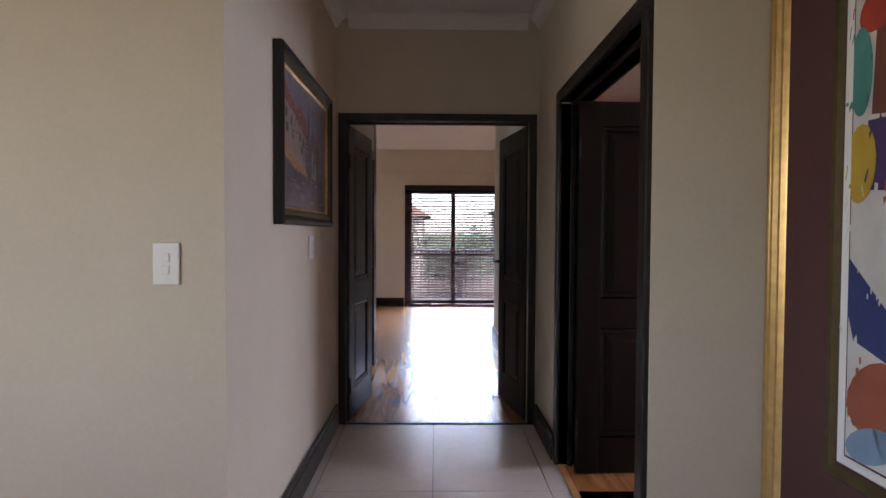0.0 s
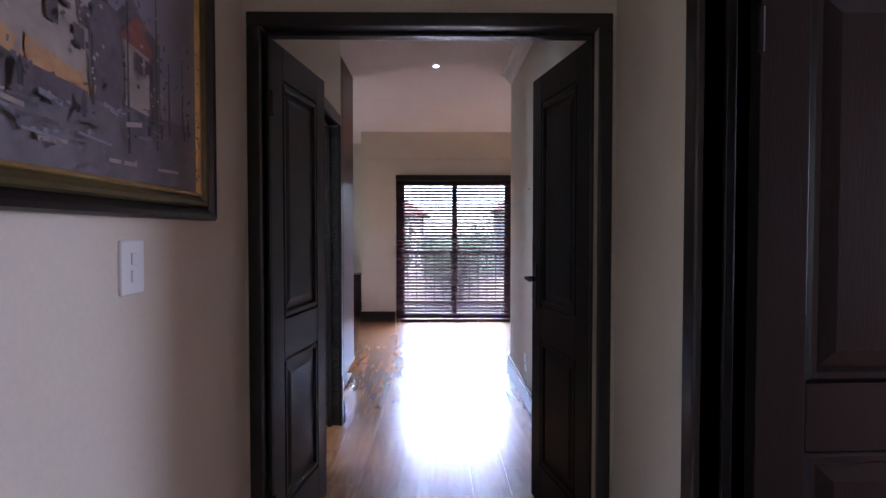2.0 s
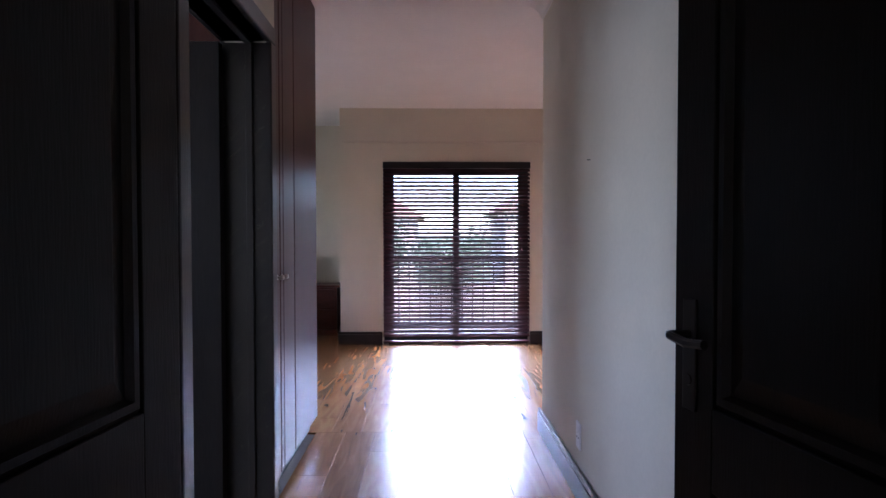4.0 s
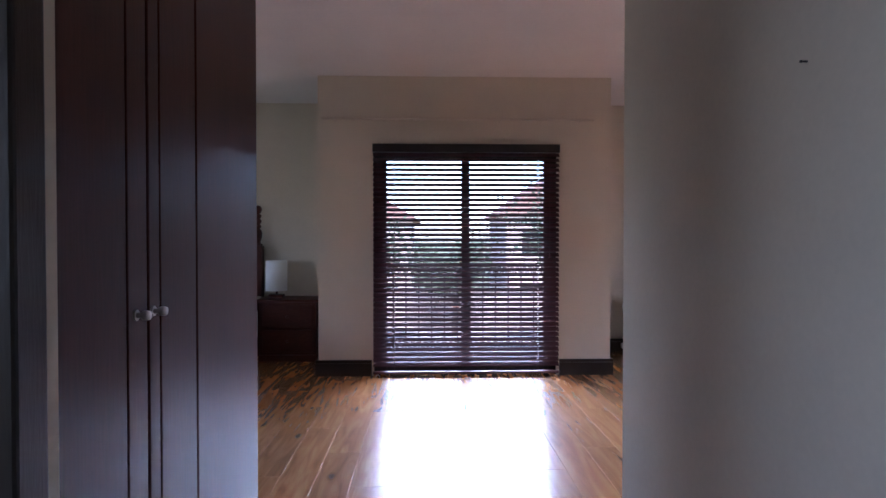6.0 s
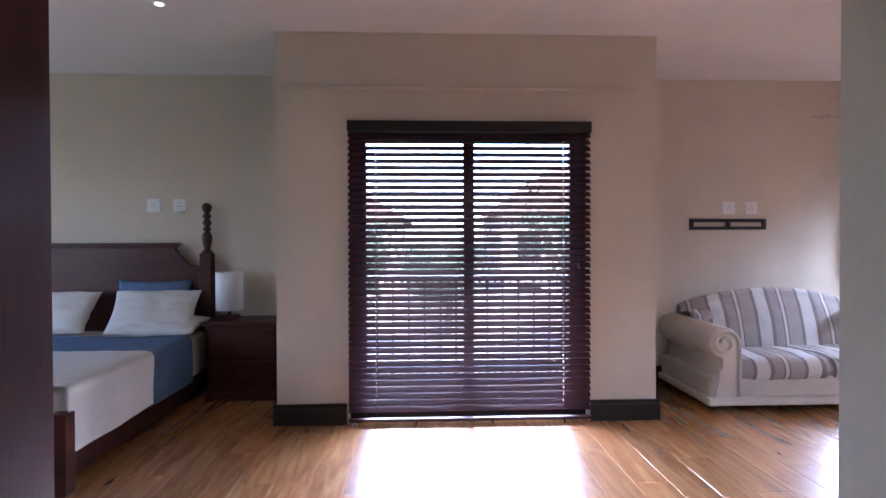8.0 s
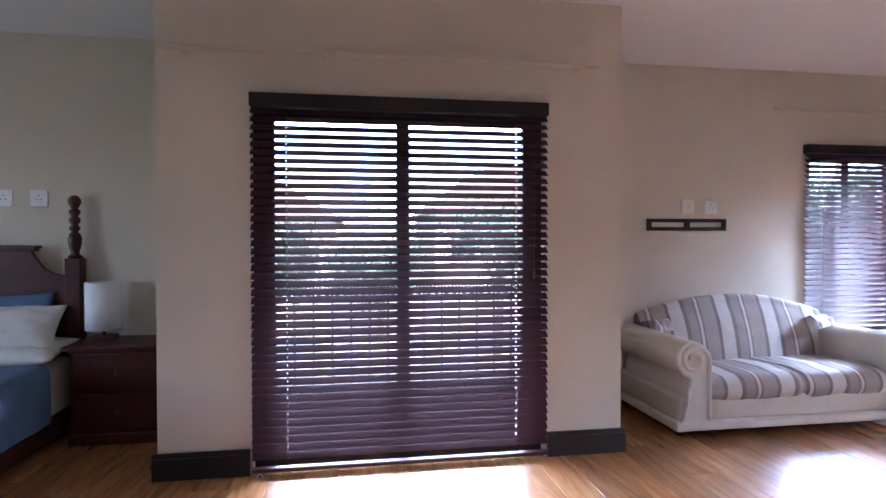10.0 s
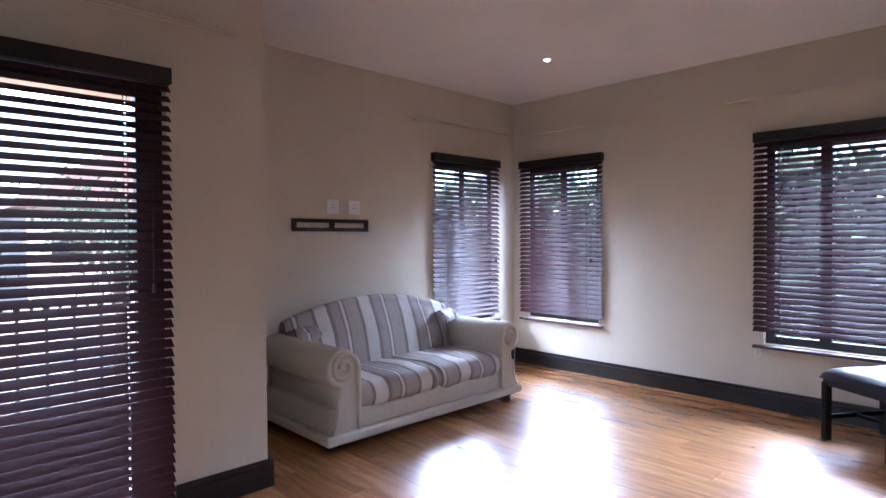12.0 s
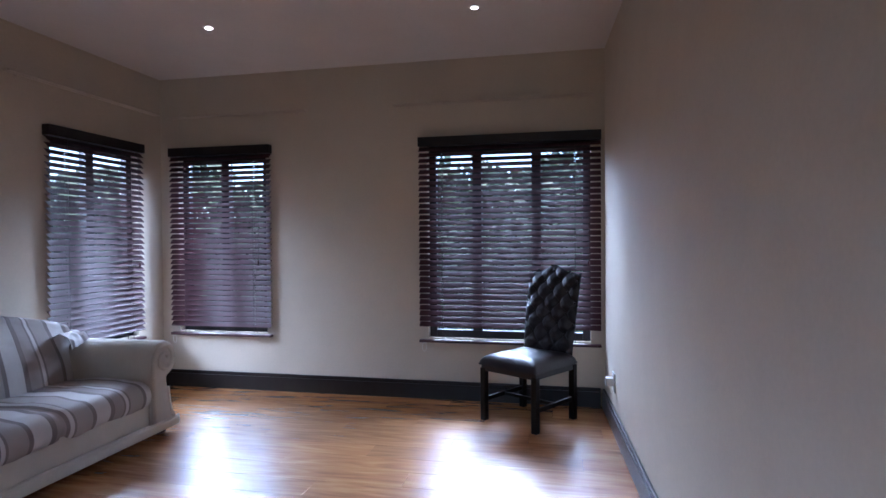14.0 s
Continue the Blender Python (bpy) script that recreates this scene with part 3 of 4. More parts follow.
def wall_plate(m, label, w=0.115, h=0.115, kind="socket"):
    """A white plate; x along the wall, y = 0 on the wall, its face towards -y."""
    top = tagged(empty("wall_socket" if kind == "socket" else "light_switch"), label, kind)
    part("plate", boxes((-w / 2, w / 2, -0.009, 0, -h / 2, h / 2), bevel=0.003), PLASTIC, top)
    if kind == "socket":
        for dx, dz in ((0, 0.018), (-0.014, -0.008), (0.014, -0.008)):
            part("hole", tube([(dx, -0.0105, dz), (dx, -0.007, dz)], 0.0045), BLACK, top)
        part("rocker", boxes((w / 2 - 0.035, w / 2 - 0.018, -0.013, -0.009, 0.02, 0.045), bevel=0.0015), PLASTIC, top)
    else:
        for dz in (-0.02, 0.02):
            part("rocker", boxes((-0.012, 0.012, -0.014, -0.009, dz - 0.014, dz + 0.014), bevel=0.002), PLASTIC, top)
    top.matrix_world = m
    return top


wall_plate(pose(-0.97, 3.17, 1.21), "white light switch on the cream lobby wall", 0.085, 0.135, "light switch")
wall_plate(pose(-0.785, 4.43, 1.23, 0, 0, 90), "white light switch under the street painting", 0.10, 0.125, "light switch")
wall_plate(pose(0.624, 7.55, 0.30, 0, 0, -90), "white socket above the skirting of the passage", 0.075, 0.13)
wall_plate(pose(2.69, 12.64, 1.595), "white wall socket above the bracket")
wall_plate(pose(2.90, 12.64, 1.595), "white aerial outlet above the bracket")
wall_plate(pose(-2.49, 12.64, 1.62), "white wall socket above the headboard")
wall_plate(pose(-2.265, 12.64, 1.62), "white aerial outlet above the headboard")
plug = wall_plate(pose(4.50, 8.7165, 0.32, 0, 0, 183.3), "white socket with a plugged in adapter", 0.10, 0.13)
part("adapter", boxes((-0.03, 0.03, -0.06, -0.009, -0.025, 0.03), bevel=0.004), PLASTIC, plug)
nail = tagged(empty("nail", 0.624, 7.38, 1.63), "small dark nail in the passage wall", "nail")
part("shank", tube([(0.0, 0, 0), (-0.012, 0, 0)], 0.0022), IRON, nail)
part("head", tube([(-0.012, 0, 0), (-0.015, 0, 0)], 0.003), IRON, nail)

# television bracket
tv = tagged(empty("wall_bracket", 2.32, 12.64, 1.395), "black slotted steel wall bracket above the sofa", "bracket")
BRACKET = material("black powder coated steel", (0.022, 0.017, 0.017), 0.45, metal=0.4, grain=0.2, scale=40)
part("rail", boxes((0, 0.715, -0.018, 0, 0.0, 0.030), bevel=0.002), BRACKET, tv)
part("rail", boxes((0, 0.715, -0.018, 0, 0.070, 0.10), bevel=0.002), BRACKET, tv)
part("end_plate", boxes((0, 0.035, -0.022, -0.001, 0.0, 0.10), bevel=0.002), BRACKET, tv)
part("end_plate", boxes((0.68, 0.715, -0.022, -0.001, 0.0, 0.10), bevel=0.002), BRACKET, tv)
part("centre_plate", boxes((0.335, 0.38, -0.02, -0.001, 0.028, 0.072), bevel=0.002), BRACKET, tv)


# ---- pictures ----
def picture_frame(name, w, h, rings, label):
    """Mitred frame rings; x along the wall, z up, the face towards -y. rings: name, inset, width, depth out, material."""
    top = tagged(empty(name), label, "picture")
    for n, inset, width, out, mat in rings:
        bm = bmesh.new()
        prof = [(0.0, 0.0), (0.0, out * 0.8), (width * 0.15, out), (width * 0.45, out * 0.92), (width * 0.8, out * 0.62), (width, out * 0.5), (width, 0.0)]
        prev = None
        for d, o in prof:
            a = inset + d
            vs = [bm.verts.new((x, -o, z)) for x, z in ((a, a), (w - a, a), (w - a, h - a), (a, h - a))]
            if prev:
                for k in range(4):
                    bm.faces.new((prev[k], prev[(k + 1) % 4], vs[(k + 1) % 4], vs[k]))
            prev = vs
        part(n, bm, mat, top)
    return top


def paint(name, colour, second, scale=14):
    return material(name, colour, 0.5, grain=0.5, second=second, scale=scale, bump=0.5)


def painted_sheet(w, h, shapes, mats):
    """A canvas with brushed areas; shapes: material index and corners in parts of the width and height."""
    bm = bmesh.new()
    for layer, (i, pts) in enumerate(shapes):
        y = -0.002 - 0.0004 * min(layer, 60) - 0.000002 * layer
        face = bm.faces.new([bm.verts.new((x * w, y, z * h)) for x, z in pts])
        face.material_index = i
    return mesh_of("canvas", bm, mats)


STREET = [paint("grey violet sky", (0.25, 0.23, 0.26), (0.15, 0.135, 0.165), 6), paint("pale house front", (0.38, 0.31, 0.26), (0.20, 0.155, 0.14), 16), paint("red brown roof", (0.26, 0.085, 0.055), (0.12, 0.05, 0.045), 18),
          paint("shadowed houses", (0.14, 0.11, 0.12), (0.07, 0.055, 0.065), 18), paint("ochre awning", (0.55, 0.32, 0.13), (0.27, 0.13, 0.07), 16), paint("wet street", (0.20, 0.17, 0.18), (0.08, 0.065, 0.075), 9), paint("dark figures and poles", (0.06, 0.045, 0.05), (0.03, 0.025, 0.03), 30), paint("window dark", (0.10, 0.07, 0.075), (0.05, 0.04, 0.045), 30), paint("pale highlights", (0.6, 0.53, 0.45), (0.4, 0.33, 0.28), 30)]
rnd = random.Random(7)


def quad(x0, x1, z0, z1, s=0.0):
    return ((x0, z0), (x1, z0 + s), (x1, z1 + s), (x0, z1))


shapes = [(0, ((0, 0), (1, 0), (1, 1), (0, 1))), (5, ((0, 0), (1, 0), (1, 0.30), (0.5, 0.26), (0, 0.34))),
          (3, ((0.44, 0.26), (0.78, 0.24), (0.78, 0.58), (0.70, 0.62), (0.64, 0.70), (0.58, 0.60), (0.52, 0.62), (0.44, 0.66))),
          (1, ((0.0, 0.30), (0.26, 0.28), (0.26, 0.74), (0.0, 0.86))), (1, ((0.26, 0.28), (0.47, 0.27), (0.47, 0.60), (0.26, 0.70))), (1, ((0.60, 0.28), (0.72, 0.27), (0.72, 0.50), (0.60, 0.52))),
          (2, ((0.0, 0.84), (0.05, 0.92), (0.10, 0.86), (0.30, 0.76), (0.27, 0.70), (0.0, 0.80))), (2, ((0.24, 0.72), (0.34, 0.82), (0.40, 0.76), (0.49, 0.66), (0.47, 0.58), (0.26, 0.68))),
          (2, ((0.40, 0.70), (0.44, 0.78), (0.48, 0.68), (0.46, 0.62))), (6, ((0.49, 0.60), (0.515, 0.92), (0.54, 0.60))), (2, ((0.58, 0.52), (0.66, 0.64), (0.75, 0.50))),
          (4, ((0.0, 0.50), (0.26, 0.34), (0.25, 0.28), (0.0, 0.40))), (4, ((0.28, 0.36), (0.49, 0.30), (0.48, 0.25), (0.28, 0.29))), (3, ((0.0, 0.18), (0.46, 0.20), (0.46, 0.27), (0.25, 0.29), (0.0, 0.38)))]
for x, z in ((0.04, 0.66), (0.13, 0.62), (0.30, 0.54), (0.37, 0.51), (0.43, 0.48), (0.05, 0.55), (0.15, 0.52), (0.33, 0.44), (0.41, 0.40), (0.64, 0.42), (0.685, 0.41)):
    shapes.append((7, quad(x, x + 0.035, z, z + 0.07, -0.01)))
for x, z0, z1 in ((0.60, 0.10, 0.74), (0.735, 0.14, 0.78), (0.80, 0.22, 0.52), (0.88, 0.24, 0.60), (0.46, 0.20, 0.46)):
    shapes.append((6, ((x, z0), (x + 0.012, z0), (x + 0.008, z1), (x + 0.003, z1))))
for k in range(26):
    x, z = rnd.uniform(0.05, 0.9), rnd.uniform(0.04, 0.26)
    shapes.append((rnd.choice((1, 5, 3, 0)), quad(x, x + rnd.uniform(0.03, 0.12), z, z + rnd.uniform(0.006, 0.02), rnd.uniform(-0.02, 0.02))))
for k in range(8):
    x = rnd.uniform(0.12, 0.9)
    z = rnd.uniform(0.16, 0.24)
    shapes.append((6, ((x, z), (x + 0.014, z), (x + 0.017, z + 0.05), (x + 0.007, z + 0.085), (x - 0.002, z + 0.05))))


def inside(x, z, pts):
    hit = False
    for (x0, z0), (x1, z1) in zip(pts, pts[1:] + pts[:1]):
        if (z0 > z) != (z1 > z) and x < x0 + (z - z0) / (z1 - z0) * (x1 - x0):
            hit = not hit
    return hit


def strokes(shapes, count, rnd, longest):
    """Short brush marks in the colour of the area that they start from."""
    marks = []
    for k in range(count):
        x, z = rnd.uniform(0.01, 0.95), rnd.uniform(0.01, 0.95)
        i = [i for i, pts in shapes if inside(x, z, list(pts))][-1]
        a, ln, wd = rnd.gauss(0.9 if z > 0.3 else 0.05, 0.7), rnd.uniform(0.3, 1) * longest, rnd.uniform(0.004, 0.011)
        dx, dz = math.cos(a) * ln, math.sin(a) * ln
        x, z = x + rnd.gauss(0, 0.005), z + rnd.gauss(0, 0.005)
        pts = [(x, z), (x + dx, z + dz), (x + dx - wd * math.sin(a), z + dz + wd * math.cos(a) * 1.5), (x - wd * math.sin(a), z + wd * math.cos(a) * 1.5)]
        if all(0 <= p[0] <= 1 and 0 <= p[1] <= 1 for p in pts):
            marks.append((i, tuple(pts)))
    return marks


shapes += strokes(shapes, 800, rnd, 0.022)
W, H = 1.13, 0.765
pic = picture_frame("street_painting", W, H, (("outer_frame", 0.0, 0.040, 0.045, BLACK), ("inner_frame", 0.038, 0.034, 0.036, OLIVE), ("gilt_slip", 0.070, 0.014, 0.026, GOLD)), "impasto painting of an old street in a black and gilt frame")
part("backing", boxes((0.01, W - 0.01, -0.012, 0, 0.01, H - 0.01)), BLACK, pic)
part("canvas", painted_sheet(W - 0.16, H - 0.16, shapes, STREET), None, pic, "brushed street scene in greys and browns", at=(0.08, -0.012, 0.08))
pic.matrix_world = pose(-0.783, 3.72, 1.345, 0, 0, 90)

BRIGHT = [paint("white gouache", (0.70, 0.69, 0.66), (0.5, 0.5, 0.5), 8), paint("blue gouache", (0.03, 0.06, 0.22), (0.02, 0.03, 0.12), 8), paint("red gouache", (0.50, 0.06, 0.03), (0.3, 0.04, 0.03), 8), paint("teal gouache", (0.10, 0.34, 0.30), (0.05, 0.2, 0.2), 8), paint("yellow gouache", (0.62, 0.42, 0.05), (0.4, 0.26, 0.03), 8), paint("brown gouache", (0.20, 0.07, 0.045), (0.1, 0.04, 0.03), 8), paint("violet gouache", (0.08, 0.05, 0.16), (0.05, 0.03, 0.09), 8)]


def blob(cx, cz, rx, rz, turn=0.0, n=18):
    """A leaning oval of paint, kept inside the sheet."""
    pts = []
    for k in range(n):
        a = 2 * math.pi * k / n
        x, z = rx * math.cos(a), rz * math.sin(a)
        pts.append((min(1, max(0, cx + x * math.cos(turn) - z * math.sin(turn))), min(1, max(0, cz + x * math.sin(turn) + z * math.cos(turn)))))
    return tuple(pts)


shapes = [(0, ((0, 0), (1, 0), (1, 1), (0, 1))), (6, ((0, 0.90), (1, 0.86), (1, 1), (0, 1))), (5, ((0.12, 0.66), (0.5, 0.64), (0.55, 0.84), (0.14, 0.83))),
          (6, ((0.10, 0.52), (0.6, 0.50), (0.6, 0.645), (0.10, 0.65))), (1, ((0.0, 0.39), (0.45, 0.22), (0.5, 0.17), (0.04, 0.23), (0.0, 0.28)))]
for i, cx, cz, rx, rz in ((2, 0.17, 0.86, 0.14, 0.045), (3, 0.05, 0.745, 0.075, 0.085), (4, 0.06, 0.57, 0.10, 0.075), (2, 0.36, 0.535, 0.15, 0.04), (7, 0.2, 0.13, 0.19, 0.07), (8, 0.17, 0.04, 0.16, 0.035),
                          (3, 0.62, 0.76, 0.12, 0.08), (4, 0.78, 0.40, 0.15, 0.09), (1, 0.72, 0.2, 0.14, 0.1), (2, 0.6, 0.36, 0.1, 0.06)):
    shapes.append((i, blob(cx, cz, rx, rz, 0.12)))
shapes += strokes(shapes, 320, rnd, 0.03)
BRIGHT += [paint("burnt orange gouache", (0.40, 0.12, 0.06), (0.25, 0.07, 0.05), 8), paint("pale blue gouache", (0.25, 0.38, 0.52), (0.15, 0.22, 0.34), 8)]
W, H = 1.25, 2.04
pic = picture_frame("abstract_picture", W, H, (("outer_frame", 0.0, 0.034, 0.034, GOLD), ("middle_frame", 0.034, 0.026, 0.042, GOLD), ("frame_lip", 0.060, 0.022, 0.032, GOLD), ("inner_slip", 0.285, 0.045, 0.026, OLIVE), ("white_border", 0.330, 0.034, 0.022, PLASTIC)), "bright abstract picture in a gilt frame with maroon mount")
part("mount_board", boxes((0.03, W - 0.03, -0.016, 0, 0.03, H - 0.03)), MAT, pic)
part("canvas", painted_sheet(W - 0.72, H - 0.72, shapes, BRIGHT), None, pic, "bright patches of blue, red, teal and yellow", at=(0.36, -0.0165, 0.36))
pic.matrix_world = pose(0.983, 3.15, 0.38, 0, 0, -90)

# ---- wardrobe ----
ward = tagged(empty("wardrobe", 0, 0, 0), "built-in mahogany wardrobe with steel knobs, doors closed", "wardrobe")
FX = -0.855
part("carcass", boxes((-1.48, FX - 0.022, 7.088, 8.555, 0.09, CEIL - 0.004)), MAHOGANY, ward)
part("plinth", boxes((-1.46, FX - 0.05, 7.088, 8.55, 0.0, 0.09)), BLACK, ward)
for y0, y1, knob, grooves in ((7.09, 7.633, 7.572, (7.535,)), (7.637, 7.936, 7.658, (7.70,)), (7.940, 8.557, None, ())):
    edges = [y0, *grooves, y1]
    bm = bmesh.new()
    for a, b in zip(edges, edges[1:]):
        box(bm, FX - 0.022, FX, a + 0.003, b - 0.003, 0.095, CEIL - 0.01, bevel=0.003)
    box(bm, FX - 0.021, FX - 0.008, y0, y1, 0.096, CEIL - 0.011)
    dr = part("door" if knob else "end_panel", bm, MAHOGANY, ward)
    if knob:
        kb = part("knob", lathe([(0.007, 0), (0.006, 0.014), (0.011, 0.018), (0.012, 0.028), (0.010, 0.034)], 16, pose(FX, knob, 1.08, 0, 90, 0)), STEEL, dr, "brushed steel knob", True)
        part("rose", lathe([(0.013, 0), (0.013, 0.004)], 16, pose(FX, knob, 1.08, 0, 90, 0)), STEEL, kb)

# ---- sofa ----
SX, SY = 1.985, 11.70
sofa = tagged(empty("sofa", SX, SY, 0), "cream calico roll-arm sofa with a striped throw cover", "sofa")
L, D = 1.93, 0.88


def rounded(x0, x1, y0, y1, z0, z1, bevel, puff=0.0):
    bm = boxes((x0, x1, y0, y1, z0, z1))
    bmesh.ops.bevel(bm, geom=bm.edges[:], offset=bevel, segments=4, affect="EDGES", profile=0.5)
    return bm


part("base", rounded(0.05, L - 0.05, 0.0, D, 0.105, 0.27, 0.02), CALICO, sofa, smooth=True)
part("plinth_band", rounded(0.02, L - 0.02, -0.045, D, 0.052, 0.112, 0.014), CALICO, sofa, smooth=True)
part("piping", tube([(0.02, -0.02, 0.112), (0.02, -0.03, 0.112), (L - 0.02, -0.03, 0.112), (L - 0.02, -0.02, 0.112)], 0.006), CALICO, sofa)


def arm(side):
    """A scrolled arm; the outline is drawn in x and z (x outwards) and drawn out along y."""
    out = [(0.278, 0.105), (0.278, 0.50)]
    c, r = (0.150, 0.522), 0.122
    for k in range(17):
        a = radians(4 + 250 * k / 16)
        out.append((c[0] + r * math.cos(a), c[1] + r * math.sin(a)))
    out += [(0.128, 0.392), (0.118, 0.34), (0.108, 0.24), (0.090, 0.16), (0.060, 0.105)]
    m = pose(0, 0.0, 0) if side < 0 else pose(L, 0, 0) @ Matrix.Diagonal((-1, 1, 1, 1))
    body = part("arm", prism(out, D + 0.01, 0.02, m @ pose(0, -0.025, 0)), CALICO, sofa)
    for p in body.data.polygons:
        p.use_smooth = len(p.vertices) == 4
    pts = [m @ Vector(p) for p in ((0.262, -0.026, 0.12), (0.262, -0.028, 0.3), (0.260, -0.028, 0.5))]
    for k in range(34):
        a = radians(10 + 520 * k / 33)
        rr = 0.108 - 0.078 * (k / 33) ** 0.8
        pts.append(m @ Vector((c[0] + rr * math.cos(a), -0.028, c[1] + rr * math.sin(a))))
    part("scroll_piping", tube(pts, 0.016, segments=10), CALICO, body, smooth=True)
    part("side_piping", tube([m @ Vector(p) for p in ((0.118, -0.024, 0.33), (0.110, -0.026, 0.24), (0.092, -0.026, 0.165), (0.064, -0.026, 0.115))], 0.010), CALICO, body, smooth=True)
    foot = part("foot", lathe([(0.024, 0.0), (0.038, 0.014), (0.041, 0.030), (0.034, 0.048), (0.026, 0.056)], 16, m @ pose(0.10, 0.06, 0)), BEDWOOD, sofa, "turned dark wooden bun foot", True)
    part("foot", lathe([(0.024, 0.0), (0.038, 0.014), (0.041, 0.030), (0.034, 0.048), (0.026, 0.056)], 16, m @ pose(0.10, D - 0.08, 0)), BEDWOOD, sofa, "turned dark wooden bun foot", True)


arm(-1)
arm(1)
I0, I1 = 0.285, L - 0.285


def crest(u):
    return 0.69 + 0.175 * max(0.0, math.sin(math.pi * min(1, max(0, 0.04 + 0.92 * u)))) ** 0.75


def back_place(u, v):
    """The throw over the back: up the inner face, over the crest and down behind."""
    x = 0.16 + (L - 0.32) * u
    top = crest(u)
    if v < 0.62:
        k = v / 0.62
        y, z = 0.56 + 0.16 * k + 0.03 * math.sin(k * 3.1) * -1, 0.36 + (top - 0.40) * k
    elif v < 0.8:
        a = math.pi * (v - 0.62) / 0.18
        y, z = 0.77 - 0.05 * math.cos(a), top - 0.04 + 0.05 * math.sin(a)
    else:
        k = (v - 0.8) / 0.2
        y, z = 0.82 + 0.03 * k, top - 0.04 - (top - 0.24) * k
    n = noise.noise(Vector((x * 4, y * 5, z * 3))) * 0.012 + noise.noise(Vector((x * 14, y * 9, z * 9))) * 0.004
    return (x, y - n, z + n * 0.6)


part("back_frame", rounded(0.2, L - 0.2, 0.66, D - 0.01, 0.13, 0.62, 0.03), CALICO, sofa, smooth=True)
part("back_cover", sheet(64, 48, back_place), STRIPE, sofa, "throw with grey, taupe and white stripes", True)


def seat_place(u, v):
    """The seat cushion under the throw: bottom front edge, round nose, top, to the back."""
    x = I0 + (I1 - I0) * u
    if v < 0.3:
        a = -math.pi / 2 + math.pi * v / 0.3
        y, z = 0.065 - 0.095 * math.cos(a), 0.305 + 0.092 * math.sin(a)
    else:
        k = (v - 0.3) / 0.7
        y, z = 0.065 + 0.575 * k, 0.397 + 0.02 * math.sin(math.pi * k) - 0.015 * k
    dip = 0.022 * math.exp(-((u - 0.52) / 0.02) ** 2)
    n = noise.noise(Vector((x * 5, y * 6, z * 4 + 3))) * 0.012 + noise.noise(Vector((x * 16, y * 12, 3))) * 0.004
    return (x, y + (dip if v < 0.3 else 0), z + n - dip * (1 if v > 0.15 else 0))


part("seat_cushion", sheet(70, 44, seat_place), STRIPE, sofa, "striped throw over the seat cushion", True)
part("cushion_roll", tube([(I0 + 0.002, 0.07, 0.31), (I0 + 0.03, 0.07, 0.31)], 0.082, segments=18), STRIPE, sofa)
for u0 in (0.15, L - 0.37):
    def tuck(u, v, u0=u0):
        n = noise.noise(Vector((u * 5 + u0, v * 7, 1.5))) * 0.022
        a = math.pi * v
        return (u0 + 0.22 * u, 0.60 + 0.24 * u * 0.3 + 0.11 * math.cos(a), 0.622 + 0.075 * math.sin(a) + n)
    part("throw_corner", sheet(22, 22, tuck), STRIPE, sofa, "bunched corner of the striped throw", True)

# ---- chair ----
chair = tagged(empty("dining_chair", 4.59, 9.31, 0, 57), "dark brown leather chair with a button-tufted back", "chair")
for x in (-0.225, 0.225):
    part("leg", boxes((x - 0.022, x + 0.022, 0.205, 0.249, 0, 0.38), bevel=0.004), DOORWOOD, chair)
    part("leg", prism([(-0.022, 0), (0.022, 0), (0.022, 0.40), (-0.022, 0.40)], 0.044, 0.003, pose(x, -0.255, 0)), DOORWOOD, chair)
    part("stretcher", boxes((x - 0.010, x + 0.010, -0.22, 0.21, 0.135, 0.165), bevel=0.003), DOORWOOD, chair)
part("cross_stretcher", boxes((-0.215, 0.215, -0.015, 0.007, 0.138, 0.162), bevel=0.003), DOORWOOD, chair)
part("seat_frame", boxes((-0.24, 0.24, -0.25, 0.245, 0.36, 0.42), bevel=0.006), LEATHER, chair)


def pad(u, v):
    x, y = -0.25 + 0.5 * u, -0.26 + 0.525 * v
    e = max(abs(2 * u - 1), abs(2 * v - 1))
    z = 0.405 + 0.085 * (1 - e ** 5) ** 0.6 if e < 1 else 0.405
    return (x, y, z + noise.noise(Vector((x * 8, y * 8, 2))) * 0.005)


part("seat", sheet(36, 36, pad), LEATHER, chair, "padded dark leather seat", True)
BUTTONS = [(-0.14 + 0.14 * k, 0.60 + 0.155 * j) for j in range(4) for k in range(3)] + [(-0.07 + 0.14 * k, 0.68 + 0.155 * j) for j in range(3) for k in range(2)] + [(-0.21, 0.68 + 0.155 * j) for j in range(3)] + [(0.21, 0.68 + 0.155 * j) for j in range(3)]


def hump(x):
    """The serpentine top edge of the back."""
    a = abs(x) / 0.235
    return 1.055 + 0.05 * math.cos(min(1, a / 0.62) * math.pi) * 0.5 + 0.025 - (0.0 if a < 0.8 else 0.012 * math.sin((a - 0.8) / 0.2 * math.pi))


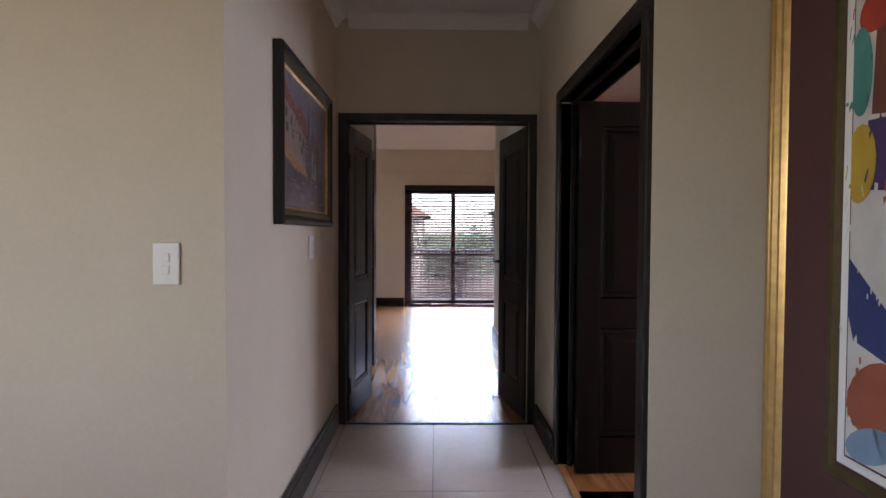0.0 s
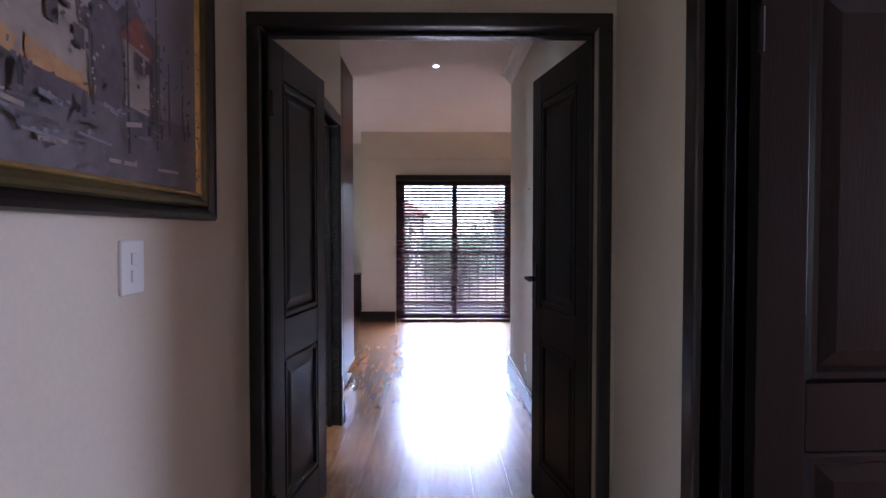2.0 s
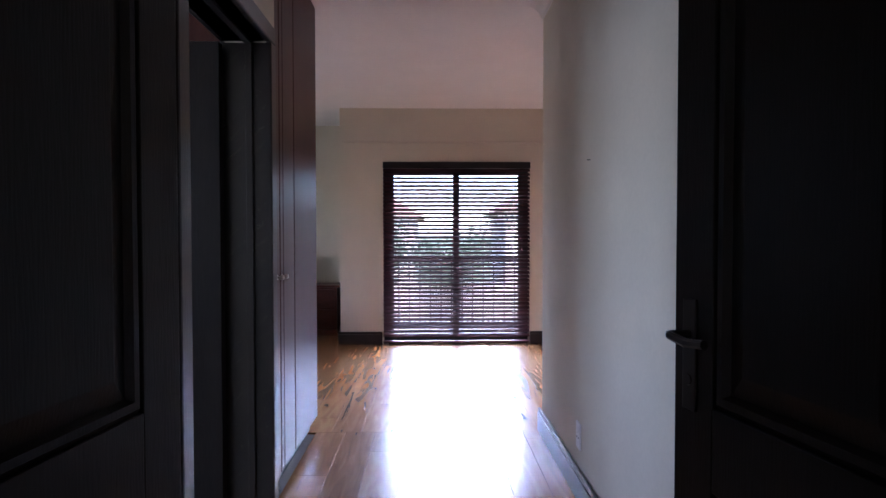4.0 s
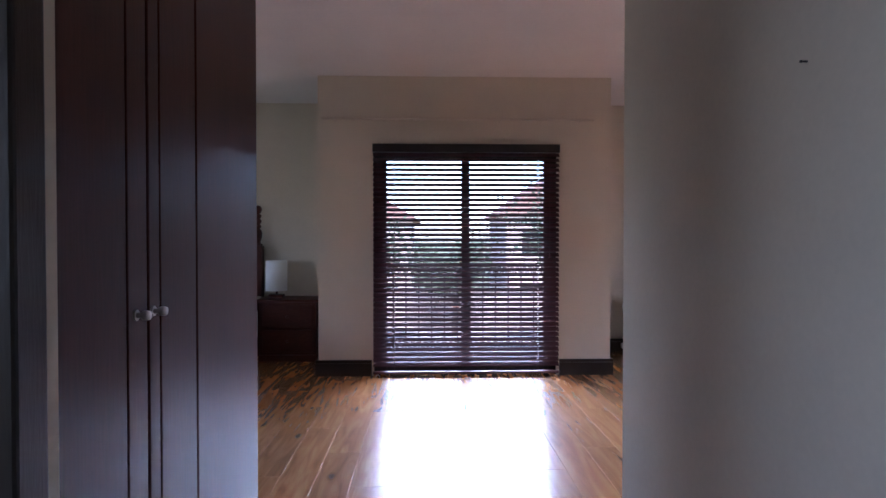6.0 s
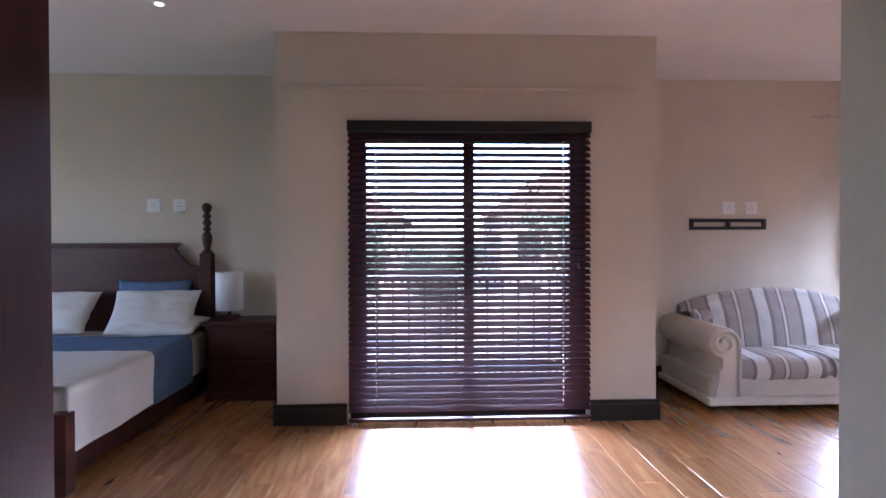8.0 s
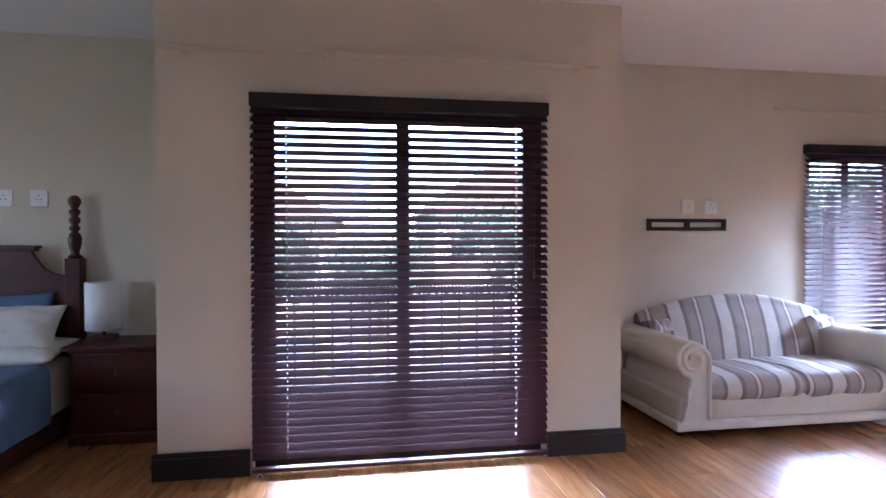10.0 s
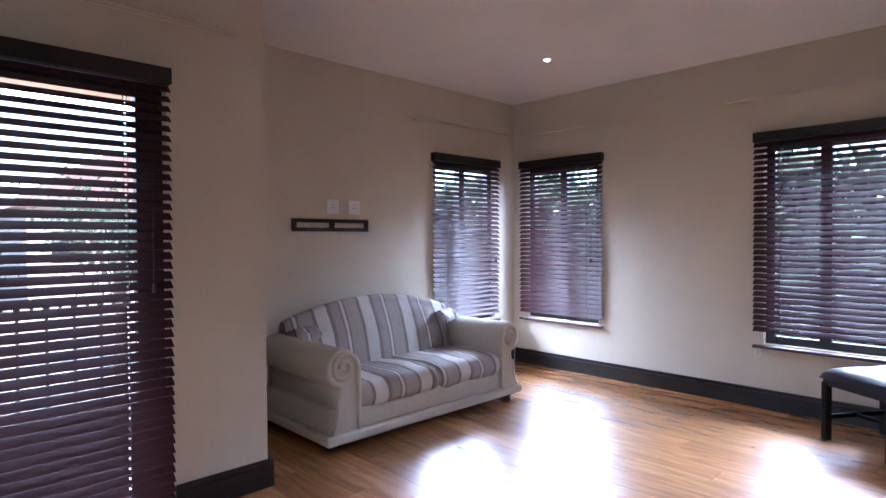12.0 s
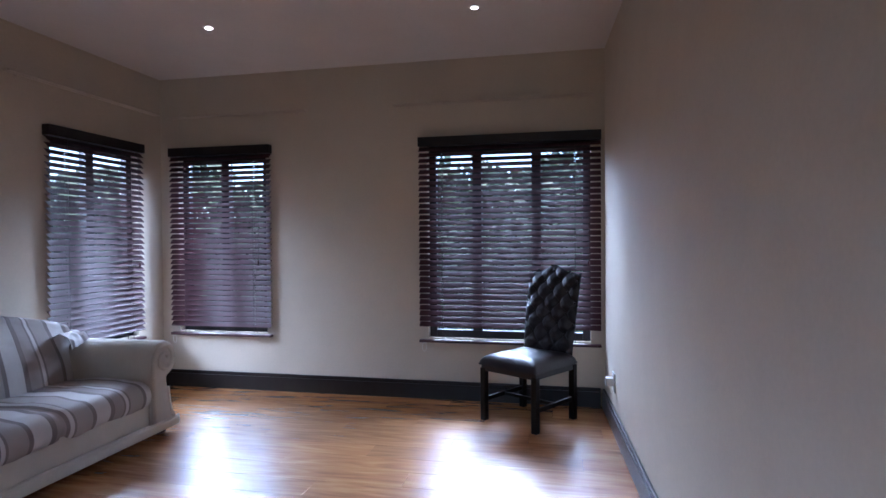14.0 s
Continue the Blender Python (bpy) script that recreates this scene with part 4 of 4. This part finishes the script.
def tuft(front):
    def place(u, v):
        x = (-0.235 + 0.47 * u) * (0.93 + 0.07 * v)
        z = 0.42 + (hump(x) - 0.42) * v
        y = -0.235 - 0.11 * ((z - 0.42) / 0.65) ** 1.3
        e = max(abs(2 * u - 1), abs(2 * v - 1))
        thick = 0.035 * (1 - e ** 8) if front else -0.028 * (1 - e ** 10)
        if front:
            d = min(((x - a) ** 2 + (z - b) ** 2) ** 0.5 for a, b in BUTTONS)
            fold = min(abs(((x / 0.14 + s * z / 0.155 - s * 0.60 / 0.155) % 1) - 0.0) if 1 else 1 for s in (1, -1))
            fold = min(fold, min(1 - (((x / 0.14 + s * (z - 0.60) / 0.155)) % 1) for s in (1, -1)))
            thick += ((0.026 * min(1, d / 0.06) - 0.026) - 0.011 * math.exp(-(fold / 0.09) ** 2)) * (1 - e ** 12)
        return (x, y + thick, z)
    return place


part("backrest", sheet(64, 84, tuft(True)), LEATHER, chair, "deep button-tufted leather back", True)
part("back_panel", sheet(16, 24, tuft(False)), LEATHER, chair, smooth=True)
for a, b in BUTTONS:
    part("button", lathe([(0.010, 0), (0.009, 0.004), (0.004, 0.007)], 10, pose(a, -0.235 - 0.11 * ((b - 0.42) / 0.65) ** 1.3 + 0.008, b, -90, 0, 0)), LEATHER, chair)

# ---- bed ----
bed = tagged(empty("bed", -2.88, 12.55, 0), "dark mahogany four poster style bed, made with blue runner", "bed")
HW = 0.88
for x in (-HW, HW):
    post = part("bed_post", boxes((x - 0.05, x + 0.05, -0.05, 0.05, 0, 1.20), bevel=0.006), BEDWOOD, bed)
    prof = [(0.045, 1.20), (0.047, 1.215), (0.03, 1.225), (0.026, 1.24), (0.040, 1.29), (0.044, 1.34), (0.034, 1.37), (0.02, 1.385), (0.034, 1.40), (0.034, 1.415), (0.021, 1.43), (0.036, 1.455), (0.036, 1.475), (0.021, 1.49), (0.036, 1.515), (0.036, 1.53), (0.021, 1.545), (0.033, 1.565), (0.042, 1.59), (0.040, 1.61), (0.026, 1.63), (0.008, 1.638)]
    part("finial", lathe(prof, 20, pose(x, 0, 0)), BEDWOOD, post, smooth=True)
hb = [(-HW + 0.05, 0.35), (HW - 0.05, 0.35), (HW - 0.05, 1.085)]
for k in range(9):
    a = k / 8
    hb.append((HW - 0.07 - 0.20 * a ** 0.8, 1.085 + 0.165 * a ** 1.9))
hb += [(-x, z) for x, z in reversed(hb[3:])] + [(-HW + 0.05, 1.085)]
part("headboard", prism(hb, 0.035, 0.004, pose(0, -0.018, 0)), BEDWOOD, bed)
part("headboard_cornice", boxes((-HW + 0.24, HW - 0.24, -0.04, 0.03, 1.25, 1.268), (-HW + 0.225, HW - 0.225, -0.055, 0.035, 1.268, 1.29), bevel=0.004), BEDWOOD, bed)
for x in (-HW, HW):
    part("side_rail", boxes((x - 0.03, x - 0.0, -2.05, -0.05, 0.06, 0.26) if x > 0 else (x, x + 0.03, -2.05, -0.05, 0.06, 0.26), bevel=0.005), BEDWOOD, bed)
part("foot_rail", boxes((-HW, HW, -2.10, -2.05, 0.12, 0.40), bevel=0.006), BEDWOOD, bed)
for x in (-HW, HW):
    part("leg", boxes((x - 0.045, x + 0.045, -2.12, -2.03, 0, 0.42), bevel=0.006), BEDWOOD, bed)
part("mattress", rounded(-HW + 0.03, HW - 0.03, -2.03, -0.03, 0.28, 0.52, 0.05), LINEN, bed, smooth=True)


def spread(y0, y1, drop, lift, seed):
    """A cover over the bed from y0 to y1, hanging drop down both sides."""
    def place(u, v):
        s = (2 * u - 1) * (HW + 0.012 + lift + drop)
        y = y0 + (y1 - y0) * v
        edge = HW + 0.012 + lift
        if abs(s) < edge - 0.05:
            x, z = s, 0.535 + lift
        elif abs(s) < edge + 0.028:
            a = (abs(s) - (edge - 0.05)) / 0.078 * math.pi / 2
            x, z = math.copysign(edge - 0.05 + 0.05 * math.sin(a), s), 0.535 + lift - 0.05 * (1 - math.cos(a))
        else:
            x, z = math.copysign(edge, s), 0.485 + lift - (abs(s) - edge - 0.028)
        n = noise.noise(Vector((x * 3.1, y * 3.7, z * 2 + seed)))
        m = noise.noise(Vector((x * 9, y * 7, seed)))
        flat = abs(s) < edge
        return (x + (0 if flat else (n * 0.018 + m * 0.006)), y + n * 0.012, z + (n * 0.010 + m * 0.004 if flat else 0))
    return sheet(70, 36, place)


cover = tagged(part("bed_sheet", spread(-1.0, -0.08, 0.30, 0.0, 5.0), LINEN, None, smooth=True, at=(-2.88, 12.55, 0)), "cream linen sheet at the head of the bed", "bedding")
cover = tagged(part("bed_runner", spread(-1.13, -0.42, 0.35, 0.012, 5.0), BLUE, None, smooth=True, at=(-2.88, 12.55, 0)), "rumpled blue cotton blanket laid across the bed", "bedding")
cover = tagged(part("bed_throw", spread(-2.06, -1.10, 0.34, 0.024, 5.0), LINEN, None, smooth=True, at=(-2.88, 12.55, 0)), "cream throw over the foot of the bed", "bedding")


def pillow(x, y, z, w, h, t, tilt, rz, mat, label, seed):
    bm = bmesh.new()
    n = 26
    for side in (1, -1):
        g = []
        for i in range(n + 1):
            row = []
            for j in range(n + 1):
                a, b = 2 * i / n - 1, 2 * j / n - 1
                e = (max(0, 1 - a * a) * max(0, 1 - b * b)) ** 0.42
                pull = 1 - 0.07 * (1 - abs(a) ** 2) * abs(b) ** 2
                pull2 = 1 - 0.07 * (1 - abs(b) ** 2) * abs(a) ** 2
                k = noise.noise(Vector((a * 2.2 + seed, b * 2.6, side))) * 0.022 + noise.noise(Vector((a * 6, b * 5 + seed, side))) * 0.008
                row.append(bm.verts.new((a * w / 2 * pull2, side * (t / 2 * e + k * e ** 0.5) , b * h / 2 * pull)))
            g.append(row)
        for i in range(n):
            for j in range(n):
                bm.faces.new((g[i][j], g[i + 1][j], g[i + 1][j + 1], g[i][j + 1]))
    bmesh.ops.remove_doubles(bm, verts=bm.verts, dist=0.0005)
    ob = part("pillow", bm, mat, None, smooth=True)
    ob.matrix_world = pose(x, y, z, tilt, 0, rz)
    return tagged(ob, label, "pillow", "pillows on the bed")


pillow(-2.36, 12.33, 0.72, 0.70, 0.42, 0.17, -38, 3, LINEN, "creased cream pillow leaning on the headboard", 1.0)
pillow(-3.18, 12.32, 0.72, 0.70, 0.42, 0.17, -40, -4, LINEN, "creased cream pillow leaning on the headboard", 4.0)
pillow(-2.42, 12.45, 0.76, 0.62, 0.44, 0.12, -16, 0, BLUE, "blue pillow behind the cream pillow", 7.0)
pillow(-2.28, 12.30, 0.61, 0.66, 0.42, 0.13, -80, -2, LINEN, "flat cream pillow lying under the others", 9.0)

# ---- bedside ----
ns = tagged(empty("bedside_cabinet", -1.60, 12.40, 0), "dark mahogany bedside cabinet with drawers", "bedside cabinet")
part("body", boxes((-0.29, 0.29, -0.20, 0.20, 0.06, 0.615), bevel=0.004), BEDWOOD, ns)
part("top", boxes((-0.33, 0.33, -0.235, 0.21, 0.615, 0.645), bevel=0.008), BEDWOOD, ns)
part("plinth", boxes((-0.30, 0.30, -0.215, 0.20, 0.0, 0.07), bevel=0.006), BEDWOOD, ns)
for z0, z1 in ((0.10, 0.33), (0.35, 0.59)):
    dr = part("drawer", boxes((-0.26, 0.26, -0.214, -0.2, z0, z1), bevel=0.005), BEDWOOD, ns)
    part("knob", lathe([(0.008, 0), (0.008, 0.012), (0.015, 0.02), (0.010, 0.028)], 14, pose(0, -0.214, (z0 + z1) / 2, 90, 0, 0)), BEDWOOD, dr, smooth=True)
tl = tagged(empty("table_lamp", -1.77, 12.42, 0.645), "table lamp with white drum shade and dark base", "table lamp")
part("base", boxes((-0.075, 0.075, -0.055, 0.055, 0, 0.035), bevel=0.004), BEDWOOD, tl)
part("stem", lathe([(0.012, 0.035), (0.012, 0.10)], 12), BEDWOOD, tl)
part("shade", lathe([(0.112, 0.075), (0.112, 0.395), (0.109, 0.395), (0.109, 0.078)], 32), SHADE, tl, "white fabric drum shade", True)

# ---- shower room seen through the side room ----
sh = tagged(empty("shower_screen", 3.0, 7.25, 0), "frameless glass shower screen with steel hinges", "shower screen")
part("glass_panel", boxes((-0.50, 0.50, -0.004, 0.004, 0.13, 2.0)), SHOWERGLASS, sh)
for z in (0.45, 1.65):
    part("hinge", boxes((-0.50, -0.43, -0.014, 0.014, z - 0.045, z + 0.045), bevel=0.003), STEEL, sh, "steel glass hinge")
part("kerb", boxes((-0.54, 1.04, -0.06, 0.06, 0.0, 0.12), bevel=0.005), TILE, sh)
part("towel_bar", tube([(-0.35, -0.05, 1.06), (0.3, -0.05, 1.06)], 0.01), STEEL, sh)
mos = tagged(empty("mosaic_band", 2.5, 8.095, 1.36), "band of small glass mosaic tiles in the shower", "tile band")
MOS = material("mosaic glass", (0.25, 0.28, 0.32), 0.15, grain=0.5, scale=25)
for k in range(24):
    for j in range(2):
        part("tile", boxes((k * 0.05, k * 0.05 + 0.044, -0.006, 0, j * 0.05, j * 0.05 + 0.044), bevel=0.002), MOS if (k + j) % 2 else PLASTIC, mos)

# ---- balcony and beyond ----
structure("balcony_floor", boxes((-1.0, 1.39, 11.72, 12.8, -0.20, -0.03), (-1.3, 1.7, 12.8, 13.1, -0.20, -0.03)), CONCRETE, "balcony floor with its shade put into a dark colour", "balcony")
SOFFIT = material("varnished pine soffit", (0.50, 0.25, 0.09), 0.45, grain=0.25, scale=20, stretch=(0.5, 8, 8))
structure("balcony_roof", boxes((-1.6, 2.0, 12.82, 14.45, 2.58, 2.74)), SOFFIT, "varnished pine boarded roof over the balcony", "roof")
# eaves out of view, added to block high sky from the bay slats
structure("eaves", boxes((5.22, 6.1, 6.0, 13.7, 2.58, 2.74), (2.02, 5.22, 12.82, 13.7, 2.58, 2.74)), SOFFIT, "unseen pine eaves added to shade the corner windows", "eaves")
rail = tagged(empty("balustrade", -1.165, 12.95, -0.03), "black wrought iron balcony balustrade with scrolls", "balustrade")
part("handrail", boxes((0, 2.72, -0.025, 0.025, 0.975, 1.0), bevel=0.004), IRON, rail)
for z in (0.885, 0.115, 0.02):
    part("mid_rail" if z > 0.5 else "low_rail", boxes((0, 2.72, -0.010, 0.010, z, z + 0.016)), IRON, rail)
for k in range(19):
    x = 0.01 + k * 0.15
    part("baluster", boxes((x - 0.009, x + 0.009, -0.009, 0.009, 0.0 if k % 6 == 0 else 0.02, 0.98)), IRON, rail)
for k in range(18):
    for z in (0.938, 0.075):
        for dx in (0.042, 0.108):
            part("scroll", tube([(0.01 + k * 0.15 + dx + 0.030 * math.cos(2 * math.pi * a / 12), 0, z + 0.036 * math.sin(2 * math.pi * a / 12)) for a in range(13)], 0.006, segments=5), IRON, rail)
structure("ground", boxes((-900, 900, -400, 1500, -3.4, -3.2)), GRASS, "grassy garden ground reaching to the horizon", "ground")

PAVING = material("pale concrete paving", (0.46, 0.43, 0.39), 0.9, grain=0.15, scale=2, bump=0.2)
structure("pavement", boxes((-22, 24, 15.5, 35, -3.2, -3.16)), PAVING, "pale sunlit concrete paving behind the balcony", "paving")
structure("garden_wall", boxes((-22, 24, 35, 35.25, -3.2, -1.3), (-22.1, 24.1, 34.95, 35.3, -1.3, -1.22)), RENDERWALL, "plastered garden wall with a coping", "garden wall")


def house(x, y, w, d, h, label):
    top = tagged(empty("house", x, y, -3.2), label, "house", "houses across the garden")
    part("wall", boxes((-w / 2, w / 2, -d / 2, d / 2, 0, h)), RENDERWALL, top)
    bm = bmesh.new()
    prism([(-w / 2 - 0.5, h), (w / 2 + 0.5, h), (w / 2 - w * 0.25, h + 2.3), (-w / 2 + w * 0.25, h + 2.3)], d + 1.0, m=pose(0, -d / 2 - 0.5, 0), bm=bm)
    part("roof", bm, ROOFTILE, top)
    for k in range(int(w // 2.4)):
        wx = -w / 2 + 1.4 + k * 2.4
        for z in (0.9, 3.6):
            if z + 1.3 < h:
                wd = part("window", boxes((wx - 0.6, wx + 0.6, -d / 2 - 0.03, -d / 2 + 0.02, z, z + 1.3)), BLACK, top)
                part("sill", boxes((wx - 0.7, wx + 0.7, -d / 2 - 0.1, -d / 2, z - 0.08, z)), RENDERWALL, wd)
    return top


house(-7.5, 44, 13, 8, 5.6, "plastered two storey house with a hipped roof")
house(9.5, 40, 11, 8, 5.8, "plastered two storey house behind the trees")


def tree(x, y, h, r, seed, label):
    rnd = random.Random(seed)
    top = tagged(empty("tree", x, y, -3.2), label, "tree", "garden trees")
    bm = bmesh.new()
    tips = []
    tube([(0, 0, 0), (0.1, 0.05, h * 0.3), (0.05, 0.1, h * 0.55)], 0.16, bm)
    for k in range(9):
        a = rnd.uniform(0, 6.28)
        z0 = h * rnd.uniform(0.3, 0.55)
        p1 = Vector((math.cos(a) * r * 0.4, math.sin(a) * r * 0.4, z0 + h * 0.15))
        p2 = Vector((math.cos(a) * r * 0.8, math.sin(a) * r * 0.8, z0 + h * rnd.uniform(0.2, 0.4)))
        tube([(0.05, 0.05, z0), p1, p2], 0.05, bm, 6)
        tips += [p1, p2, (p1 + p2) / 2]
    part("trunk", bm, BARK, top)
    vs, fs = [], []
    for k in range(2600):
        c = rnd.choice(tips) + Vector((rnd.gauss(0, 1), rnd.gauss(0, 1), rnd.gauss(0.3, 0.8))) * r * 0.27
        u = Vector((rnd.uniform(-1, 1), rnd.uniform(-1, 1), rnd.uniform(-1, 1))).normalized()
        w = u.orthogonal().normalized()
        s = rnd.uniform(0.07, 0.17)
        b = len(vs)
        vs += [c - u * s, c + w * s * 0.45, c + u * s, c - w * s * 0.45]
        fs.append((b, b + 1, b + 2, b + 3))
    me = bpy.data.meshes.new("crown")
    me.from_pydata(vs, [], fs)
    me.materials.append(LEAF)
    part("crown", me, None, top)


for k, (x, y, h, r) in enumerate(((-3.2, 30, 5.2, 1.9), (1.2, 34, 4.8, 1.9), (5.6, 30, 6.4, 2.4), (-8.5, 34, 6, 2.4), (14.5, 13.5, 5.4, 2.2), (15.5, 9.0, 5.2, 2.2), (6.8, 22, 5.2, 2.0), (17, 5.5, 5.8, 2.4))):
    tree(x, y, h, r, 20 + k, "leafy garden tree with an uneven crown")


def leafage(name, x0, x1, y0, y1, z0, z1, count, seed, label):
    """A ragged bank of leaves filling a long box."""
    rnd = random.Random(seed)
    vs, fs = [], []
    while len(fs) < count:
        c = Vector((rnd.uniform(x0, x1), rnd.uniform(y0, y1), 0))
        top = z1 + 0.9 * noise.noise(Vector((c.x * 0.5, c.y * 0.45, seed))) + 0.4 * noise.noise(Vector((c.x * 1.7, c.y * 1.5, seed)))
        c.z = z0 + (top - z0) * rnd.random() ** 0.8
        if noise.noise(c * 0.9) < -0.5:
            continue
        u = Vector((rnd.uniform(-1, 1), rnd.uniform(-1, 1), rnd.uniform(-1, 1))).normalized()
        w = u.orthogonal().normalized()
        s = rnd.uniform(0.12, 0.27)
        b = len(vs)
        vs += [c - u * s, c + w * s * 0.5, c + u * s, c - w * s * 0.5]
        fs.append((b, b + 1, b + 2, b + 3))
    me = bpy.data.meshes.new(name)
    me.from_pydata(vs, [], fs)
    me.materials.append(LEAF)
    return tagged(part(name, me, None), label, "hedge", kind="stuff")


leafage("hedge", 9.4, 11.4, 2.0, 24.0, -3.2, 2.6, 30000, 3, "tall dense green hedge along the garden")


# ---- floor pieces, last ----
def piece_mesh(name, w, d, mat, bevel=0.0008, t=0.012):
    """A thin piece with its top at z = 0 and eased edges."""
    x, y = w / 2, d / 2
    vs = [(-x, -y, -t), (x, -y, -t), (x, y, -t), (-x, y, -t), (-x, -y, -bevel), (x, -y, -bevel), (x, y, -bevel), (-x, y, -bevel),
          (-x + bevel, -y + bevel, 0), (x - bevel, -y + bevel, 0), (x - bevel, y - bevel, 0), (-x + bevel, y - bevel, 0)]
    fs = [(3, 2, 1, 0), (8, 9, 10, 11)]
    for a in (0, 4):
        fs += [(a + k, a + (k + 1) % 4, a + 4 + (k + 1) % 4, a + 4 + k) for k in range(4)]
    me = bpy.data.meshes.new(name)
    me.from_pydata(vs, [], fs)
    me.materials.append(mat)
    return me


meshes = {}


def lay(parent, name, x0, x1, y0, y1, mat, gap):
    key = (name, round(x1 - x0, 3), round(y1 - y0, 3))
    if key not in meshes:
        meshes[key] = piece_mesh(name, x1 - x0 - gap, y1 - y0 - gap, mat)
    part(name, meshes[key], None, parent, at=((x0 + x1) / 2, (y0 + y1) / 2, 0))


def plank_floor(name, areas, label, pw=0.193, pl=1.285, x_start=-5.0):
    top = tagged(empty(name), label, "floor", kind="structure")
    for x0, x1, y0, y1 in areas:
        col = 0
        x = x0
        while x < x1 - 0.004:
            xe = min(x + pw, x1)
            y = y0 - pl * ((col * 0.37) % 1)
            while y < y1 - 0.01:
                a, b = max(y, y0), min(y + pl, y1)
                if b - a > 0.02:
                    lay(top, "plank", x, xe, a, b, PLANK, 0.0004)
                y += pl
            x = xe
            col += 1
    return top


plank_floor("floor_bedroom", ((-5.0, 5.0, 8.5, 12.64), (-0.855, 0.624, 5.255, 8.5)), "glossy warm brown laminate plank floor")
plank_floor("floor_side_room", ((0.62, 2.31, 3.24, 8.2),), "glossy warm brown laminate plank floor of the side room")
structure("floor_shower", boxes((2.31, 4.05, 5.78, 8.1, -0.012, 0.001)), TILE, "pale tiled shower room floor", "floor")
structure("floor_side_far", boxes((2.31, 4.05, 3.29, 5.64, -0.012, 0.0)), PLANK, "laminate floor of the side room", "floor")
structure("floor_bath", boxes((-3.0, -0.86, 5.34, 6.96, -0.012, -0.001)), TILE, "tiled floor of the dark side room", "floor")
tiles = tagged(empty("floor_hall"), "large cream porcelain floor tiles with grey joints", "floor", kind="structure")
x = -0.118 - 0.6 * 5
while x < 1.0:
    y = 5.225
    step = 1.02
    while y > -2.0:
        a, b = max(x, -3.0), min(x + 0.6, 0.985 if y - step < 3.17 else 0.59)
        if b - a > 0.03:
            lay(tiles, "tile", a, b, max(y - step, -2.0), y, TILE, 0.004)
        y, step = y - step, 1.2
    x += 0.6
